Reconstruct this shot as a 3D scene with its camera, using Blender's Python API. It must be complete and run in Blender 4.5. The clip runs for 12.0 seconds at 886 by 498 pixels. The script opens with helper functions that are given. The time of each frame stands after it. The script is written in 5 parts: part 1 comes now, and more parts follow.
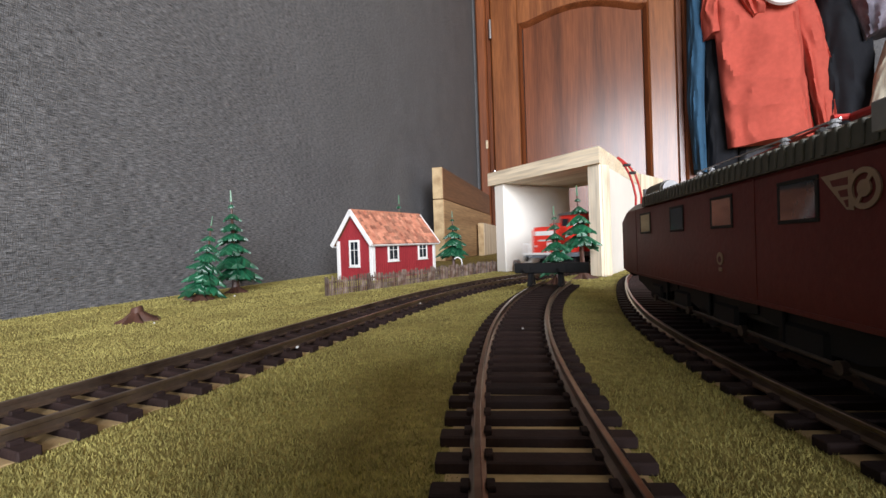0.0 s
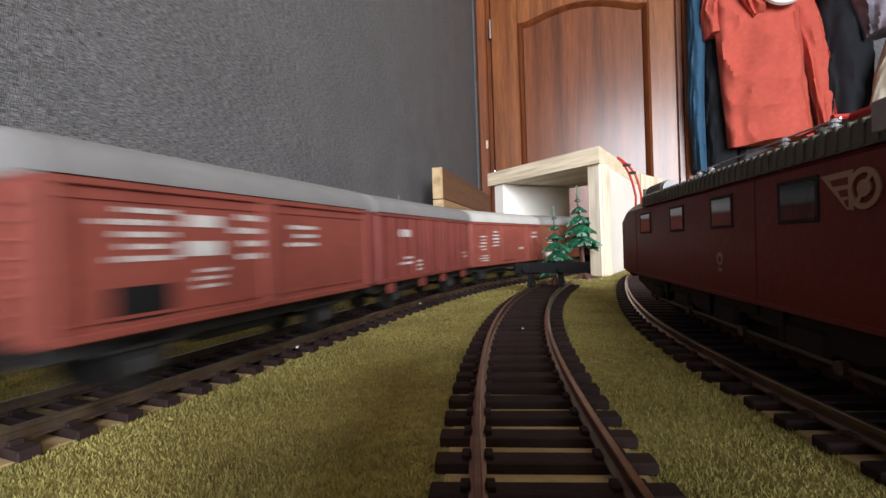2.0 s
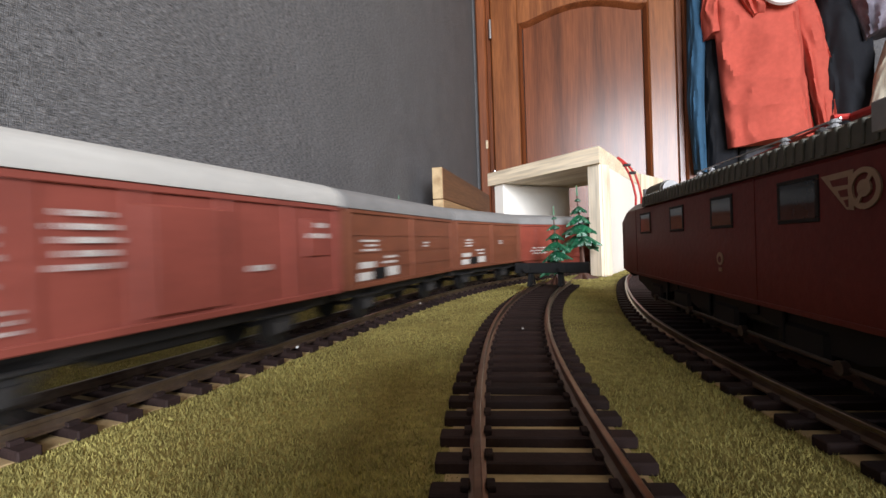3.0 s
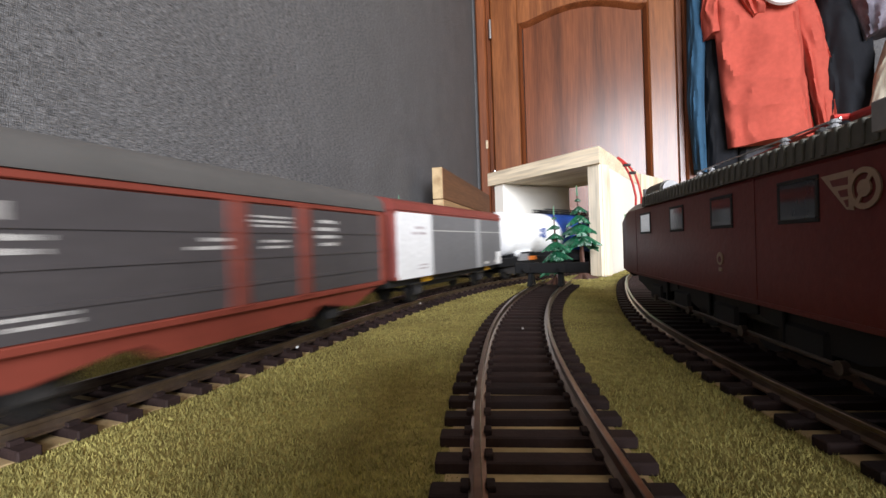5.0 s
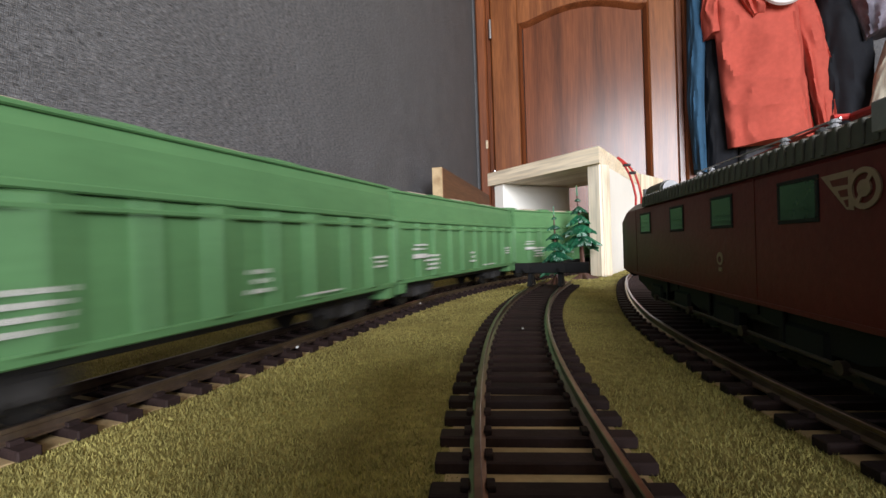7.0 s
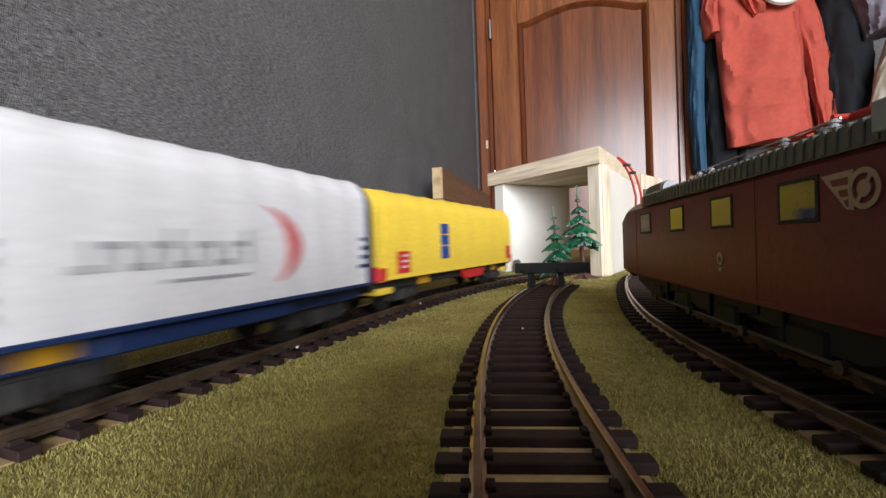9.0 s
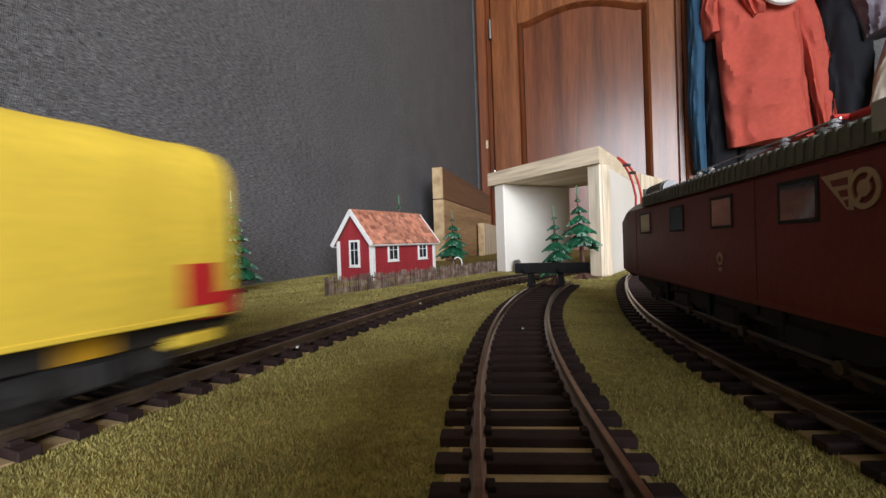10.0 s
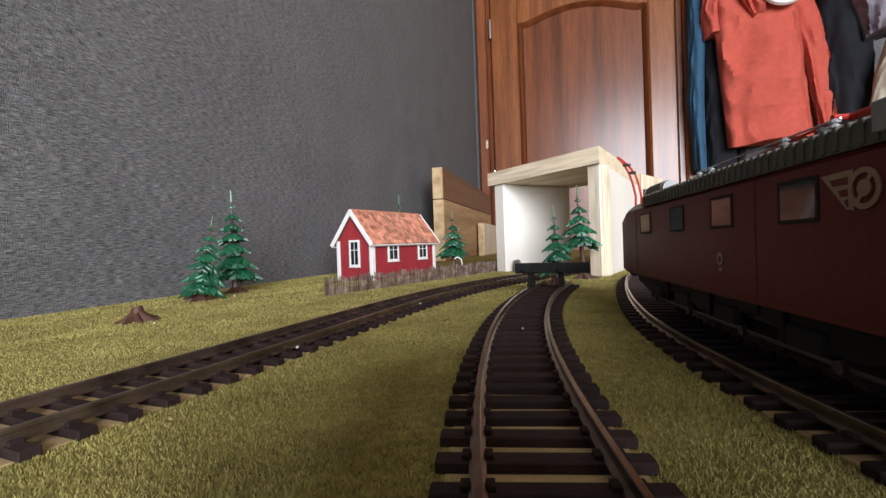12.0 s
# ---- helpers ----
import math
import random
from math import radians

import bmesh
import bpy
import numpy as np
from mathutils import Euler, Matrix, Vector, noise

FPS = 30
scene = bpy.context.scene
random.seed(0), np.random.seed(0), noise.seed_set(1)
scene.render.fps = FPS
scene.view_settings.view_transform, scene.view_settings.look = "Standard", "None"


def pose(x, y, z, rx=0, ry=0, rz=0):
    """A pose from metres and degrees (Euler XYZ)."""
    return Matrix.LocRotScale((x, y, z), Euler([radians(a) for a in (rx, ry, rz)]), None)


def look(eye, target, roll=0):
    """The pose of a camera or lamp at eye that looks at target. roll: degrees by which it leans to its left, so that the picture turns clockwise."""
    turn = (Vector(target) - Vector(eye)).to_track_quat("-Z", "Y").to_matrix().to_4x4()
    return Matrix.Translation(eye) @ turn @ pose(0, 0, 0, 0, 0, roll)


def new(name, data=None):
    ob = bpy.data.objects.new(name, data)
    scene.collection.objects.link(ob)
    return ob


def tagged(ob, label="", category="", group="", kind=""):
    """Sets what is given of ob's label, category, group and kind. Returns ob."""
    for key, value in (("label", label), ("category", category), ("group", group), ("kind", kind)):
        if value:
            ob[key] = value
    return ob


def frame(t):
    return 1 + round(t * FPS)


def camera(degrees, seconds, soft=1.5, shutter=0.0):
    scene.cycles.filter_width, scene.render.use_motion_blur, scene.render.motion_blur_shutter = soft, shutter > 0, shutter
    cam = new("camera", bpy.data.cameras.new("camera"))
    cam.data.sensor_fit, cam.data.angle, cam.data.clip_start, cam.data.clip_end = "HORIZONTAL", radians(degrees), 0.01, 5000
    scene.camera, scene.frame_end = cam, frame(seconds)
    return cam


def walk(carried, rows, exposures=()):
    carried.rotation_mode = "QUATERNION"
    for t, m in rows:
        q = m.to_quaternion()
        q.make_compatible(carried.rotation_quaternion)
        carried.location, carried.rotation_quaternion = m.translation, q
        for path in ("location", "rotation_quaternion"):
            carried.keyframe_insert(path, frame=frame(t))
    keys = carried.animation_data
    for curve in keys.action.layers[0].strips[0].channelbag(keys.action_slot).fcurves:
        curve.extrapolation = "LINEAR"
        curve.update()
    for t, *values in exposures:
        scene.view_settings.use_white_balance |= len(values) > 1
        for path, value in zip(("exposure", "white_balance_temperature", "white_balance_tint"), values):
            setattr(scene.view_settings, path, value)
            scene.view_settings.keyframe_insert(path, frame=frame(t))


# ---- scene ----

# ---- camera and its stand ----
FOV = 90.3
EYE = (0.0, 0.0, 0.0305)
cam = camera(FOV, 12.0, soft=1.5, shutter=0.8)
VIEW = look(EYE, (0.0, 1.0, EYE[2] - 0.00897), -2.0)
walk(cam, [(0.0, VIEW), (12.0, VIEW)], exposures=[(0.0, 0.60), (1.0, 0.60), (2.0, 0.60), (3.0, 0.69), (5.0, 0.76), (5.5, 0.76), (6.0, 0.68), (6.5, 0.54), (9.0, 0.46), (9.5, 0.36), (10.0, 0.18), (10.5, 0.30), (11.0, 0.42), (11.5, 0.46), (12.0, 0.50)])

# ---- the room: frame of its corner behind the layout ----
ROOM = pose(0.127, 1.502, 0.0, 0, 0, -15.5)
FLOOR_Z, CEIL_Z = -0.80, 1.75
ROOM_X, ROOM_Y = 2.7, -3.5

# ---- light ----
world = bpy.data.worlds.new("daylight")
scene.world = world
world.use_nodes = True
wn = world.node_tree.nodes
sky = wn.new("ShaderNodeTexSky")
sky.sky_type = "NISHITA"
sky.sun_disc = False
sky.sun_elevation = radians(38)
sky.sun_rotation = radians(120)
world.node_tree.links.new(sky.outputs[0], wn["Background"].inputs[0])
wn["Background"].inputs[1].default_value = 0.12


def window_light(name, m, sx, sy, watts, colour):
    data = bpy.data.lights.new(name, "AREA")
    data.shape, data.size, data.size_y, data.energy, data.color = "RECTANGLE", sx, sy, watts, colour
    ob = new(name, data)
    ob.matrix_world = m
    return ob


window_light("window_daylight", ROOM @ pose(1.40, ROOM_Y + 0.02, 0.68, 90, 0, 0), 1.6, 1.16, 107.0, (0.90, 0.925, 1.0))


# ---- materials ----
def mat(name, base, rough=0.6, metal=0.0, var=0.12, scale=60.0, bump=0.0, bump_scale=300.0, second=None, stretch=(1, 1, 1),
        island=0.0, spec=0.5, coat=0.0, fine=0.08):
    """A surface with two scales of colour change and a fine relief. scale is in cycles per metre."""
    m = bpy.data.materials.new(name)
    m.use_nodes = True
    nt = m.node_tree
    n, l = nt.nodes, nt.links
    b = n["Principled BSDF"]
    b.inputs["Roughness"].default_value = rough
    b.inputs["Metallic"].default_value = metal
    b.inputs["Specular IOR Level"].default_value = spec
    b.inputs["Coat Weight"].default_value = coat
    co = n.new("ShaderNodeTexCoord")
    mp = n.new("ShaderNodeMapping")
    mp.inputs["Scale"].default_value = stretch
    l.new(co.outputs["Object"], mp.inputs[0])
    n1 = n.new("ShaderNodeTexNoise")
    n1.inputs["Scale"].default_value = scale
    n1.inputs["Detail"].default_value = 6
    l.new(mp.outputs[0], n1.inputs["Vector"])
    n2 = n.new("ShaderNodeTexNoise")
    n2.inputs["Scale"].default_value = scale * 9
    n2.inputs["Detail"].default_value = 3
    l.new(mp.outputs[0], n2.inputs["Vector"])
    second = second or tuple(c * 0.62 for c in base)
    mix = n.new("ShaderNodeMix")
    mix.data_type = "RGBA"
    mix.inputs["A"].default_value = (*base, 1)
    mix.inputs["B"].default_value = (*second, 1)
    ramp = n.new("ShaderNodeMapRange")
    ramp.inputs["From Min"].default_value = 0.38
    ramp.inputs["From Max"].default_value = 0.72
    ramp.inputs["To Max"].default_value = min(1.0, var * 4)
    l.new(n1.outputs["Fac"], ramp.inputs["Value"])
    l.new(ramp.outputs[0], mix.inputs["Factor"])
    hsv = n.new("ShaderNodeHueSaturation")
    l.new(mix.outputs["Result"], hsv.inputs["Color"])
    v2 = n.new("ShaderNodeMapRange")
    v2.inputs["From Min"].default_value = 0.3
    v2.inputs["From Max"].default_value = 0.7
    v2.inputs["To Min"].default_value = 1 - fine
    v2.inputs["To Max"].default_value = 1 + fine
    l.new(n2.outputs["Fac"], v2.inputs["Value"])
    last = v2.outputs[0]
    if island:
        ge = n.new("ShaderNodeNewGeometry")
        oi = n.new("ShaderNodeObjectInfo")
        ad = n.new("ShaderNodeMath")
        ad.operation = "ADD"
        l.new(ge.outputs["Random Per Island"], ad.inputs[0])
        l.new(oi.outputs["Random"], ad.inputs[1])
        fr = n.new("ShaderNodeMath")
        fr.operation = "FRACT"
        l.new(ad.outputs[0], fr.inputs[0])
        v3 = n.new("ShaderNodeMapRange")
        v3.inputs["To Min"].default_value = 1 - island
        v3.inputs["To Max"].default_value = 1 + island
        l.new(fr.outputs[0], v3.inputs["Value"])
        mu = n.new("ShaderNodeMath")
        mu.operation = "MULTIPLY"
        l.new(last, mu.inputs[0])
        l.new(v3.outputs[0], mu.inputs[1])
        last = mu.outputs[0]
    l.new(last, hsv.inputs["Value"])
    l.new(hsv.outputs[0], b.inputs["Base Color"])
    if bump:
        n3 = n.new("ShaderNodeTexNoise")
        n3.inputs["Scale"].default_value = bump_scale
        n3.inputs["Detail"].default_value = 5
        l.new(mp.outputs[0], n3.inputs["Vector"])
        bp = n.new("ShaderNodeBump")
        bp.inputs["Strength"].default_value = bump
        bp.inputs["Distance"].default_value = 0.4 / bump_scale
        l.new(n3.outputs["Fac"], bp.inputs["Height"])
        l.new(bp.outputs[0], b.inputs["Normal"])
    return m


def wood(name, light, dark, rough=0.35, axis=2, rings=26.0, coat=0.0, spec=0.5):
    """Grain that runs along one axis."""
    st = [1.0, 1.0, 1.0]
    st[axis] = 0.05
    return mat(name, light, rough, 0, 0.24, rings, 0.12, rings * 14, dark, tuple(st), 0.06, spec, coat, 0.24)


def weave(name):
    """Dark grey woven wall covering: fine uneven threads, most of them level."""
    m = mat(name, (0.152, 0.151, 0.155), 0.85, 0, 0.1, 14.0, fine=0.10, spec=0.25)
    nt = m.node_tree
    n, l = nt.nodes, nt.links
    b = n["Principled BSDF"]
    co = n.new("ShaderNodeTexCoord")
    heights = []
    for st, sc in (((170, 170, 1900), 1.0), ((1900, 1900, 330), 1.0)):
        mp = n.new("ShaderNodeMapping")
        mp.inputs["Scale"].default_value = st
        l.new(co.outputs["Object"], mp.inputs[0])
        t = n.new("ShaderNodeTexNoise")
        t.inputs["Scale"].default_value = sc
        t.inputs["Detail"].default_value = 2
        l.new(mp.outputs[0], t.inputs["Vector"])
        heights.append(t)
    mx = n.new("ShaderNodeMath")
    mx.operation = "MULTIPLY_ADD"
    mx.inputs[1].default_value = 0.36
    l.new(heights[1].outputs["Fac"], mx.inputs[0])
    l.new(heights[0].outputs["Fac"], mx.inputs[2])
    bp = n.new("ShaderNodeBump")
    bp.inputs["Strength"].default_value = 0.9
    bp.inputs["Distance"].default_value = 0.0016
    l.new(mx.outputs[0], bp.inputs["Height"])
    l.new(bp.outputs[0], b.inputs["Normal"])
    cr = n.new("ShaderNodeMapRange")
    cr.inputs["From Min"].default_value = 0.48
    cr.inputs["From Max"].default_value = 0.86
    cr.inputs["To Min"].default_value = 0.46
    cr.inputs["To Max"].default_value = 1.72
    l.new(mx.outputs[0], cr.inputs["Value"])
    mul = n.new("ShaderNodeMix")
    mul.data_type, mul.blend_type = "RGBA", "MULTIPLY"
    mul.inputs["Factor"].default_value = 1.0
    src = b.inputs["Base Color"].links[0].from_socket
    l.new(src, mul.inputs["A"])
    l.new(cr.outputs[0], mul.inputs["B"])
    l.new(mul.outputs["Result"], b.inputs["Base Color"])
    return m


WALLPAPER = weave("grey_woven_wallcovering")
PAINTED = mat("grey_beige_wall_paint", (0.24, 0.19, 0.135), 0.85, 0, 0.1, 3.0, 0.2, 120)
PLASTER = mat("cream_plaster", (0.38, 0.335, 0.265), 0.9, 0, 0.08, 3.0, 0.2, 120)
FLOORING = wood("floor_boards", (0.30, 0.19, 0.11), (0.19, 0.11, 0.06), 0.4, 1, 20)
GRASS_MAT = mat("grass_mat", (0.31, 0.255, 0.088), 0.95, 0, 0.2, 55, 1.0, 900, (0.15, 0.115, 0.042), spec=0.1, fine=0.3)
GRASS = mat("flock_fibres", (0.385, 0.340, 0.115), 0.9, 0, 0.22, 40, 0, 300, (0.20, 0.17, 0.055), island=0.36, spec=0.15)
CHIPBOARD = mat("raw_tan_board", (0.50, 0.36, 0.19), 0.85, 0, 0.15, 90, 0.3, 700, spec=0.2)
SLEEPER = mat("dark_brown_plastic", (0.021, 0.012, 0.011), 0.75, 0, 0.15, 150, 0.25, 900, (0.040, 0.024, 0.022), island=0.3, spec=0.2)
RAIL = mat("oxidised_nickel_silver", (0.30, 0.225, 0.17), 0.28, 0.85, 0.22, 110, 0, 300, (0.10, 0.062, 0.045))
DOOR_WOOD = wood("varnished_door_wood", (0.185, 0.054, 0.019), (0.085, 0.023, 0.008), 0.26, 2, 30)
STILE_WOOD = wood("varnished_stile_wood", (0.26, 0.088, 0.028), (0.12, 0.034, 0.012), 0.27, 2, 40)
JAMB_WOOD = wood("varnished_jamb_wood", (0.26, 0.082, 0.028), (0.14, 0.04, 0.016), 0.36, 2, 30)
PINE = wood("raw_pine", (0.80, 0.69, 0.52), (0.63, 0.49, 0.31), 0.7, 0, 55)
PINE_UP = wood("raw_pine_upright", (0.80, 0.70, 0.54), (0.62, 0.48, 0.31), 0.7, 2, 55)
# Overexposed pine boards: the glare is painted in as a near-white base colour.
GLARE_PINE = mat("pine_with_painted_glare", (0.86, 0.82, 0.74), 0.55, 0, 0.03, 12, fine=0.015)
OLD_PINE = wood("old_planks", (0.47, 0.30, 0.15), (0.27, 0.15, 0.07), 0.75, 1, 40)
OLD_DARK = wood("stained_planks", (0.20, 0.098, 0.045), (0.11, 0.05, 0.022), 0.6, 1, 40)
# Flecked end grain, its base colour raised to look lit.
LIT_END_GRAIN = mat("lit_sawn_end_grain", (0.56, 0.41, 0.23), 0.85, 0, 0.2, 60, 0.4, 400, (0.28, 0.17, 0.08))
BLACK = mat("black_plastic", (0.010, 0.010, 0.011), 0.65, 0, 0.15, 200, fine=0.2, spec=0.25)
STEEL = mat("bare_steel", (0.45, 0.45, 0.46), 0.35, 0.9, 0.1, 200)
WHITE_PAINT = mat("white_model_paint", (0.80, 0.79, 0.77), 0.45, 0, 0.06, 120)
GLASS_DARK = mat("tinted_window", (0.018, 0.022, 0.028), 0.07, 0, 0.05, 60, spec=0.28)
INK = mat("white_lettering", (0.62, 0.60, 0.57), 0.6, 0, 0.15, 300)
INK_DARK = mat("dark_lettering", (0.06, 0.06, 0.07), 0.6, 0, 0.15, 300)


# ---- builders: lengths in millimetres ----
MM = 0.001


def part(name, bm, material, parent=None, label="", m=None, smooth=False, kind=""):
    """One mesh object from a bmesh, under a thing or part."""
    bm.normal_update()
    data = bpy.data.meshes.new(name)
    bmesh.ops.scale(bm, vec=(MM, MM, MM), verts=bm.verts)
    bm.to_mesh(data)
    bm.free()
    data.materials.append(material)
    if smooth:
        data.shade_smooth()
        data.set_sharp_from_angle(angle=radians(40))
    ob = new(name, data)
    if parent:
        ob.parent = parent
    if m is not None:
        ob.matrix_basis = m
    return tagged(ob, label, kind=kind)


def thing(name, m, label, category, group="", kind=""):
    ob = new(name)
    ob.empty_display_size = 0.02
    ob.matrix_basis = m
    return tagged(ob, label, category, group, kind)


def box(bm, x0, x1, y0, y1, z0, z1, bevel=0.0, m=None, seg=1):
    g = bmesh.ops.create_cube(bm, size=1.0)["verts"]
    for v in g:
        v.co = Vector((x0 + (v.co.x + 0.5) * (x1 - x0), y0 + (v.co.y + 0.5) * (y1 - y0), z0 + (v.co.z + 0.5) * (z1 - z0)))
    if bevel:
        edges = list({e for v in g for e in v.link_edges})
        r = bmesh.ops.bevel(bm, geom=edges, offset=bevel, segments=seg, affect="EDGES", profile=0.5)
        g = list({v for f in r["faces"] for v in f.verts} | {v for v in g if v.is_valid})
    if m is not None:
        bmesh.ops.transform(bm, matrix=m, verts=g)
    return bm


def bx(*a, **k):
    return box(bmesh.new(), *a, **k)


def cyl(bm, c, axis, r, length, seg=16, r2=None):
    """A cylinder or cone centred on c along an axis."""
    ax = Vector({"x": (1, 0, 0), "y": (0, 1, 0), "z": (0, 0, 1)}[axis] if isinstance(axis, str) else axis)
    m = Matrix.Translation(c) @ ax.to_track_quat("Z", "Y").to_matrix().to_4x4()
    bmesh.ops.create_cone(bm, cap_ends=True, segments=seg, radius1=r, radius2=r if r2 is None else r2, depth=length, matrix=m)
    return bm


def rod(bm, a, b, r, seg=8, r2=None):
    a, b = Vector(a), Vector(b)
    return cyl(bm, (a + b) / 2, b - a, r, (b - a).length, seg, r2)


def prism(bm, pts, axis, a, b):
    """A closed outline swept straight along an axis from a to b. The outline lies in the other two axes, in order."""
    def at(p, d):
        return {"x": (d, p[0], p[1]), "y": (p[0], d, p[1]), "z": (p[0], p[1], d)}[axis]
    v0 = [bm.verts.new(at(p, a)) for p in pts]
    v1 = [bm.verts.new(at(p, b)) for p in pts]
    n = len(pts)
    for i in range(n):
        bm.faces.new((v0[i], v0[(i + 1) % n], v1[(i + 1) % n], v1[i]))
    bm.faces.new(v0[::-1])
    bm.faces.new(v1)
    bmesh.ops.recalc_face_normals(bm, faces=bm.faces)
    return bm


def loft(bm, rings, closed=True, caps=True):
    vs = [[bm.verts.new(p) for p in r] for r in rings]
    n = len(rings[0])
    for a, b in zip(vs, vs[1:]):
        for i in range(n if closed else n - 1):
            bm.faces.new((a[i], a[(i + 1) % n], b[(i + 1) % n], b[i]))
    if caps:
        bm.faces.new(vs[0][::-1])
        bm.faces.new(vs[-1])
    bmesh.ops.recalc_face_normals(bm, faces=bm.faces)
    return bm


# ---- the room ----
def room():
    mm = ROOM
    X, Y = ROOM_X * 1000, ROOM_Y * 1000
    F, C = FLOOR_Z * 1000, CEIL_Z * 1000
    tagged(part("wall_west", bx(-120, 0, Y - 120, 120, F, C), WALLPAPER, m=mm), "dark grey wall with a woven textile covering", "wall", kind="structure")
    tagged(part("wall_north", bx(0, X, 0, 120, F, C), WALLPAPER, m=mm), "dark grey wall with a woven textile covering behind the door", "wall", kind="structure")
    tagged(part("wall_east", bx(X, X + 120, Y - 120, 120, F, C), PAINTED, m=mm), "plain beige wall", "wall", kind="structure")
    # south wall with the window opening
    bm = bmesh.new()
    wx0, wx1, wz0, wz1 = 580, 2220, 80, 1280
    box(bm, 0, wx0, Y - 120, Y, F, C)
    box(bm, wx1, X, Y - 120, Y, F, C)
    box(bm, wx0, wx1, Y - 120, Y, F, wz0)
    box(bm, wx0, wx1, Y - 120, Y, wz1, C)
    tagged(part("wall_south", bm, PAINTED, m=mm), "plain beige wall with a window", "wall", kind="structure")
    tagged(part("floor", bx(-120, X + 120, Y - 120, 120, F - 60, F), FLOORING, m=mm), "brown wooden room floor", "floor", kind="structure")
    tagged(part("ceiling", bx(-120, X + 120, Y - 120, 120, C, C + 60), PLASTER, m=mm), "plain cream ceiling", "ceiling", kind="structure")


room()

# ---- the tracks: centre lines in millimetres ----
RAIL_TOP = 4.5


def arc(x, y, h, r, h_end, step=4.0):
    n = max(2, int(abs(h_end - h) * math.pi / 180 * r / step))
    out = []
    for i in range(1, n + 1):
        a = radians(h + (h_end - h) * i / n)
        out.append((x + r * (math.cos(radians(h)) - math.cos(a)), y + r * (math.sin(a) - math.sin(radians(h)))))
    return out


def cubic(k, y0, y1, n):
    return [(((k[0] * y + k[1]) * y + k[2]) * y + k[3], y) for y in (y0 + (y1 - y0) * i / n for i in range(n + 1))]


MAIN_K = (3.7e-6, -0.00147246, 0.54058077, -106.13)
mid_main = [(x - 3.2 * max(0.0, 1 - (y - 65) / 150) ** 2, y) for x, y in cubic(MAIN_K, 65, 362, 90)]


def heading(a, b):
    return math.degrees(math.atan2(b[0] - a[0], b[1] - a[1]))


h0 = heading(mid_main[0], mid_main[1])
h1 = heading(mid_main[-2], mid_main[-1])
# towards the rear the line swings parallel to the wall, then turns along the room's far side
rear = []
x, y, h = *mid_main[0], h0
for i in range(1000):
    h = max(15.5, h - 0.06) if i < 300 else max(-74.5, h - 0.51)
    x, y = x - 4 * math.sin(radians(h)), y - 4 * math.cos(radians(h))
    rear.append((x, y))
bend = arc(*mid_main[-1], h1, 500.0, 105.5)
ex, ey = bend[-1]
far = [(ex + 4 * i * math.sin(radians(105.5)), ey + 4 * i * math.cos(radians(105.5))) for i in range(1, 640)]
MAIN = [Vector(p) for p in rear[::-1] + mid_main + bend + far]
MAIN_S = [0.0]
for a, b in zip(MAIN, MAIN[1:]):
    MAIN_S.append(MAIN_S[-1] + (b - a).length)
ZERO = MAIN_S[len(rear)]
MAIN_S = [s - ZERO for s in MAIN_S]


def on_main(s):
    """Place on the main line, s millimetres beyond its reference point."""
    lo, hi = 0, len(MAIN_S) - 1
    while hi - lo > 1:
        k = (lo + hi) // 2
        if MAIN_S[k] <= s:
            lo = k
        else:
            hi = k
    t = (s - MAIN_S[lo]) / (MAIN_S[hi] - MAIN_S[lo])
    return MAIN[lo].lerp(MAIN[hi], t)


SIDING_K = (5.4e-7, 0.00059101, 0.00580723, 9.817)
SIDING = [Vector(p) for p in cubic(SIDING_K, -158.8, 292, 110)]
LOCO_K = (-1.47e-6, 0.00151183, -0.08147198, 61.678)
loco_mid = [(x + 3.5 * max(0.0, 1 - (y - 56) / 90), y) for x, y in cubic(LOCO_K, 56, 275, 50)]
lx, ly = loco_mid[0]
lh = heading(loco_mid[0], loco_mid[1])
loco_rear = [(lx - 4 * i * math.sin(radians(lh)), ly - 4 * i * math.cos(radians(lh))) for i in range(1, 60)]
loco_far = arc(*loco_mid[-1], heading(loco_mid[-2], loco_mid[-1]), 480.0, 105.5)
fx, fy = loco_far[-1]
loco_far += [(fx + 4 * i * math.sin(radians(105.5)), fy + 4 * i * math.cos(radians(105.5))) for i in range(1, 200)]
LOCO_LINE = [Vector(p) for p in loco_rear[::-1] + loco_mid + loco_far]


def sweep(bm, line, section):
    """A section (offset to the right, height) carried along a line."""
    rings = []
    for i, p in enumerate(line):
        t = (line[min(i + 1, len(line) - 1)] - line[max(i - 1, 0)]).normalized()
        n = Vector((t.y, -t.x))
        rings.append([(p.x + n.x * o, p.y + n.y * o, z) for o, z in section])
    return loft(bm, rings)


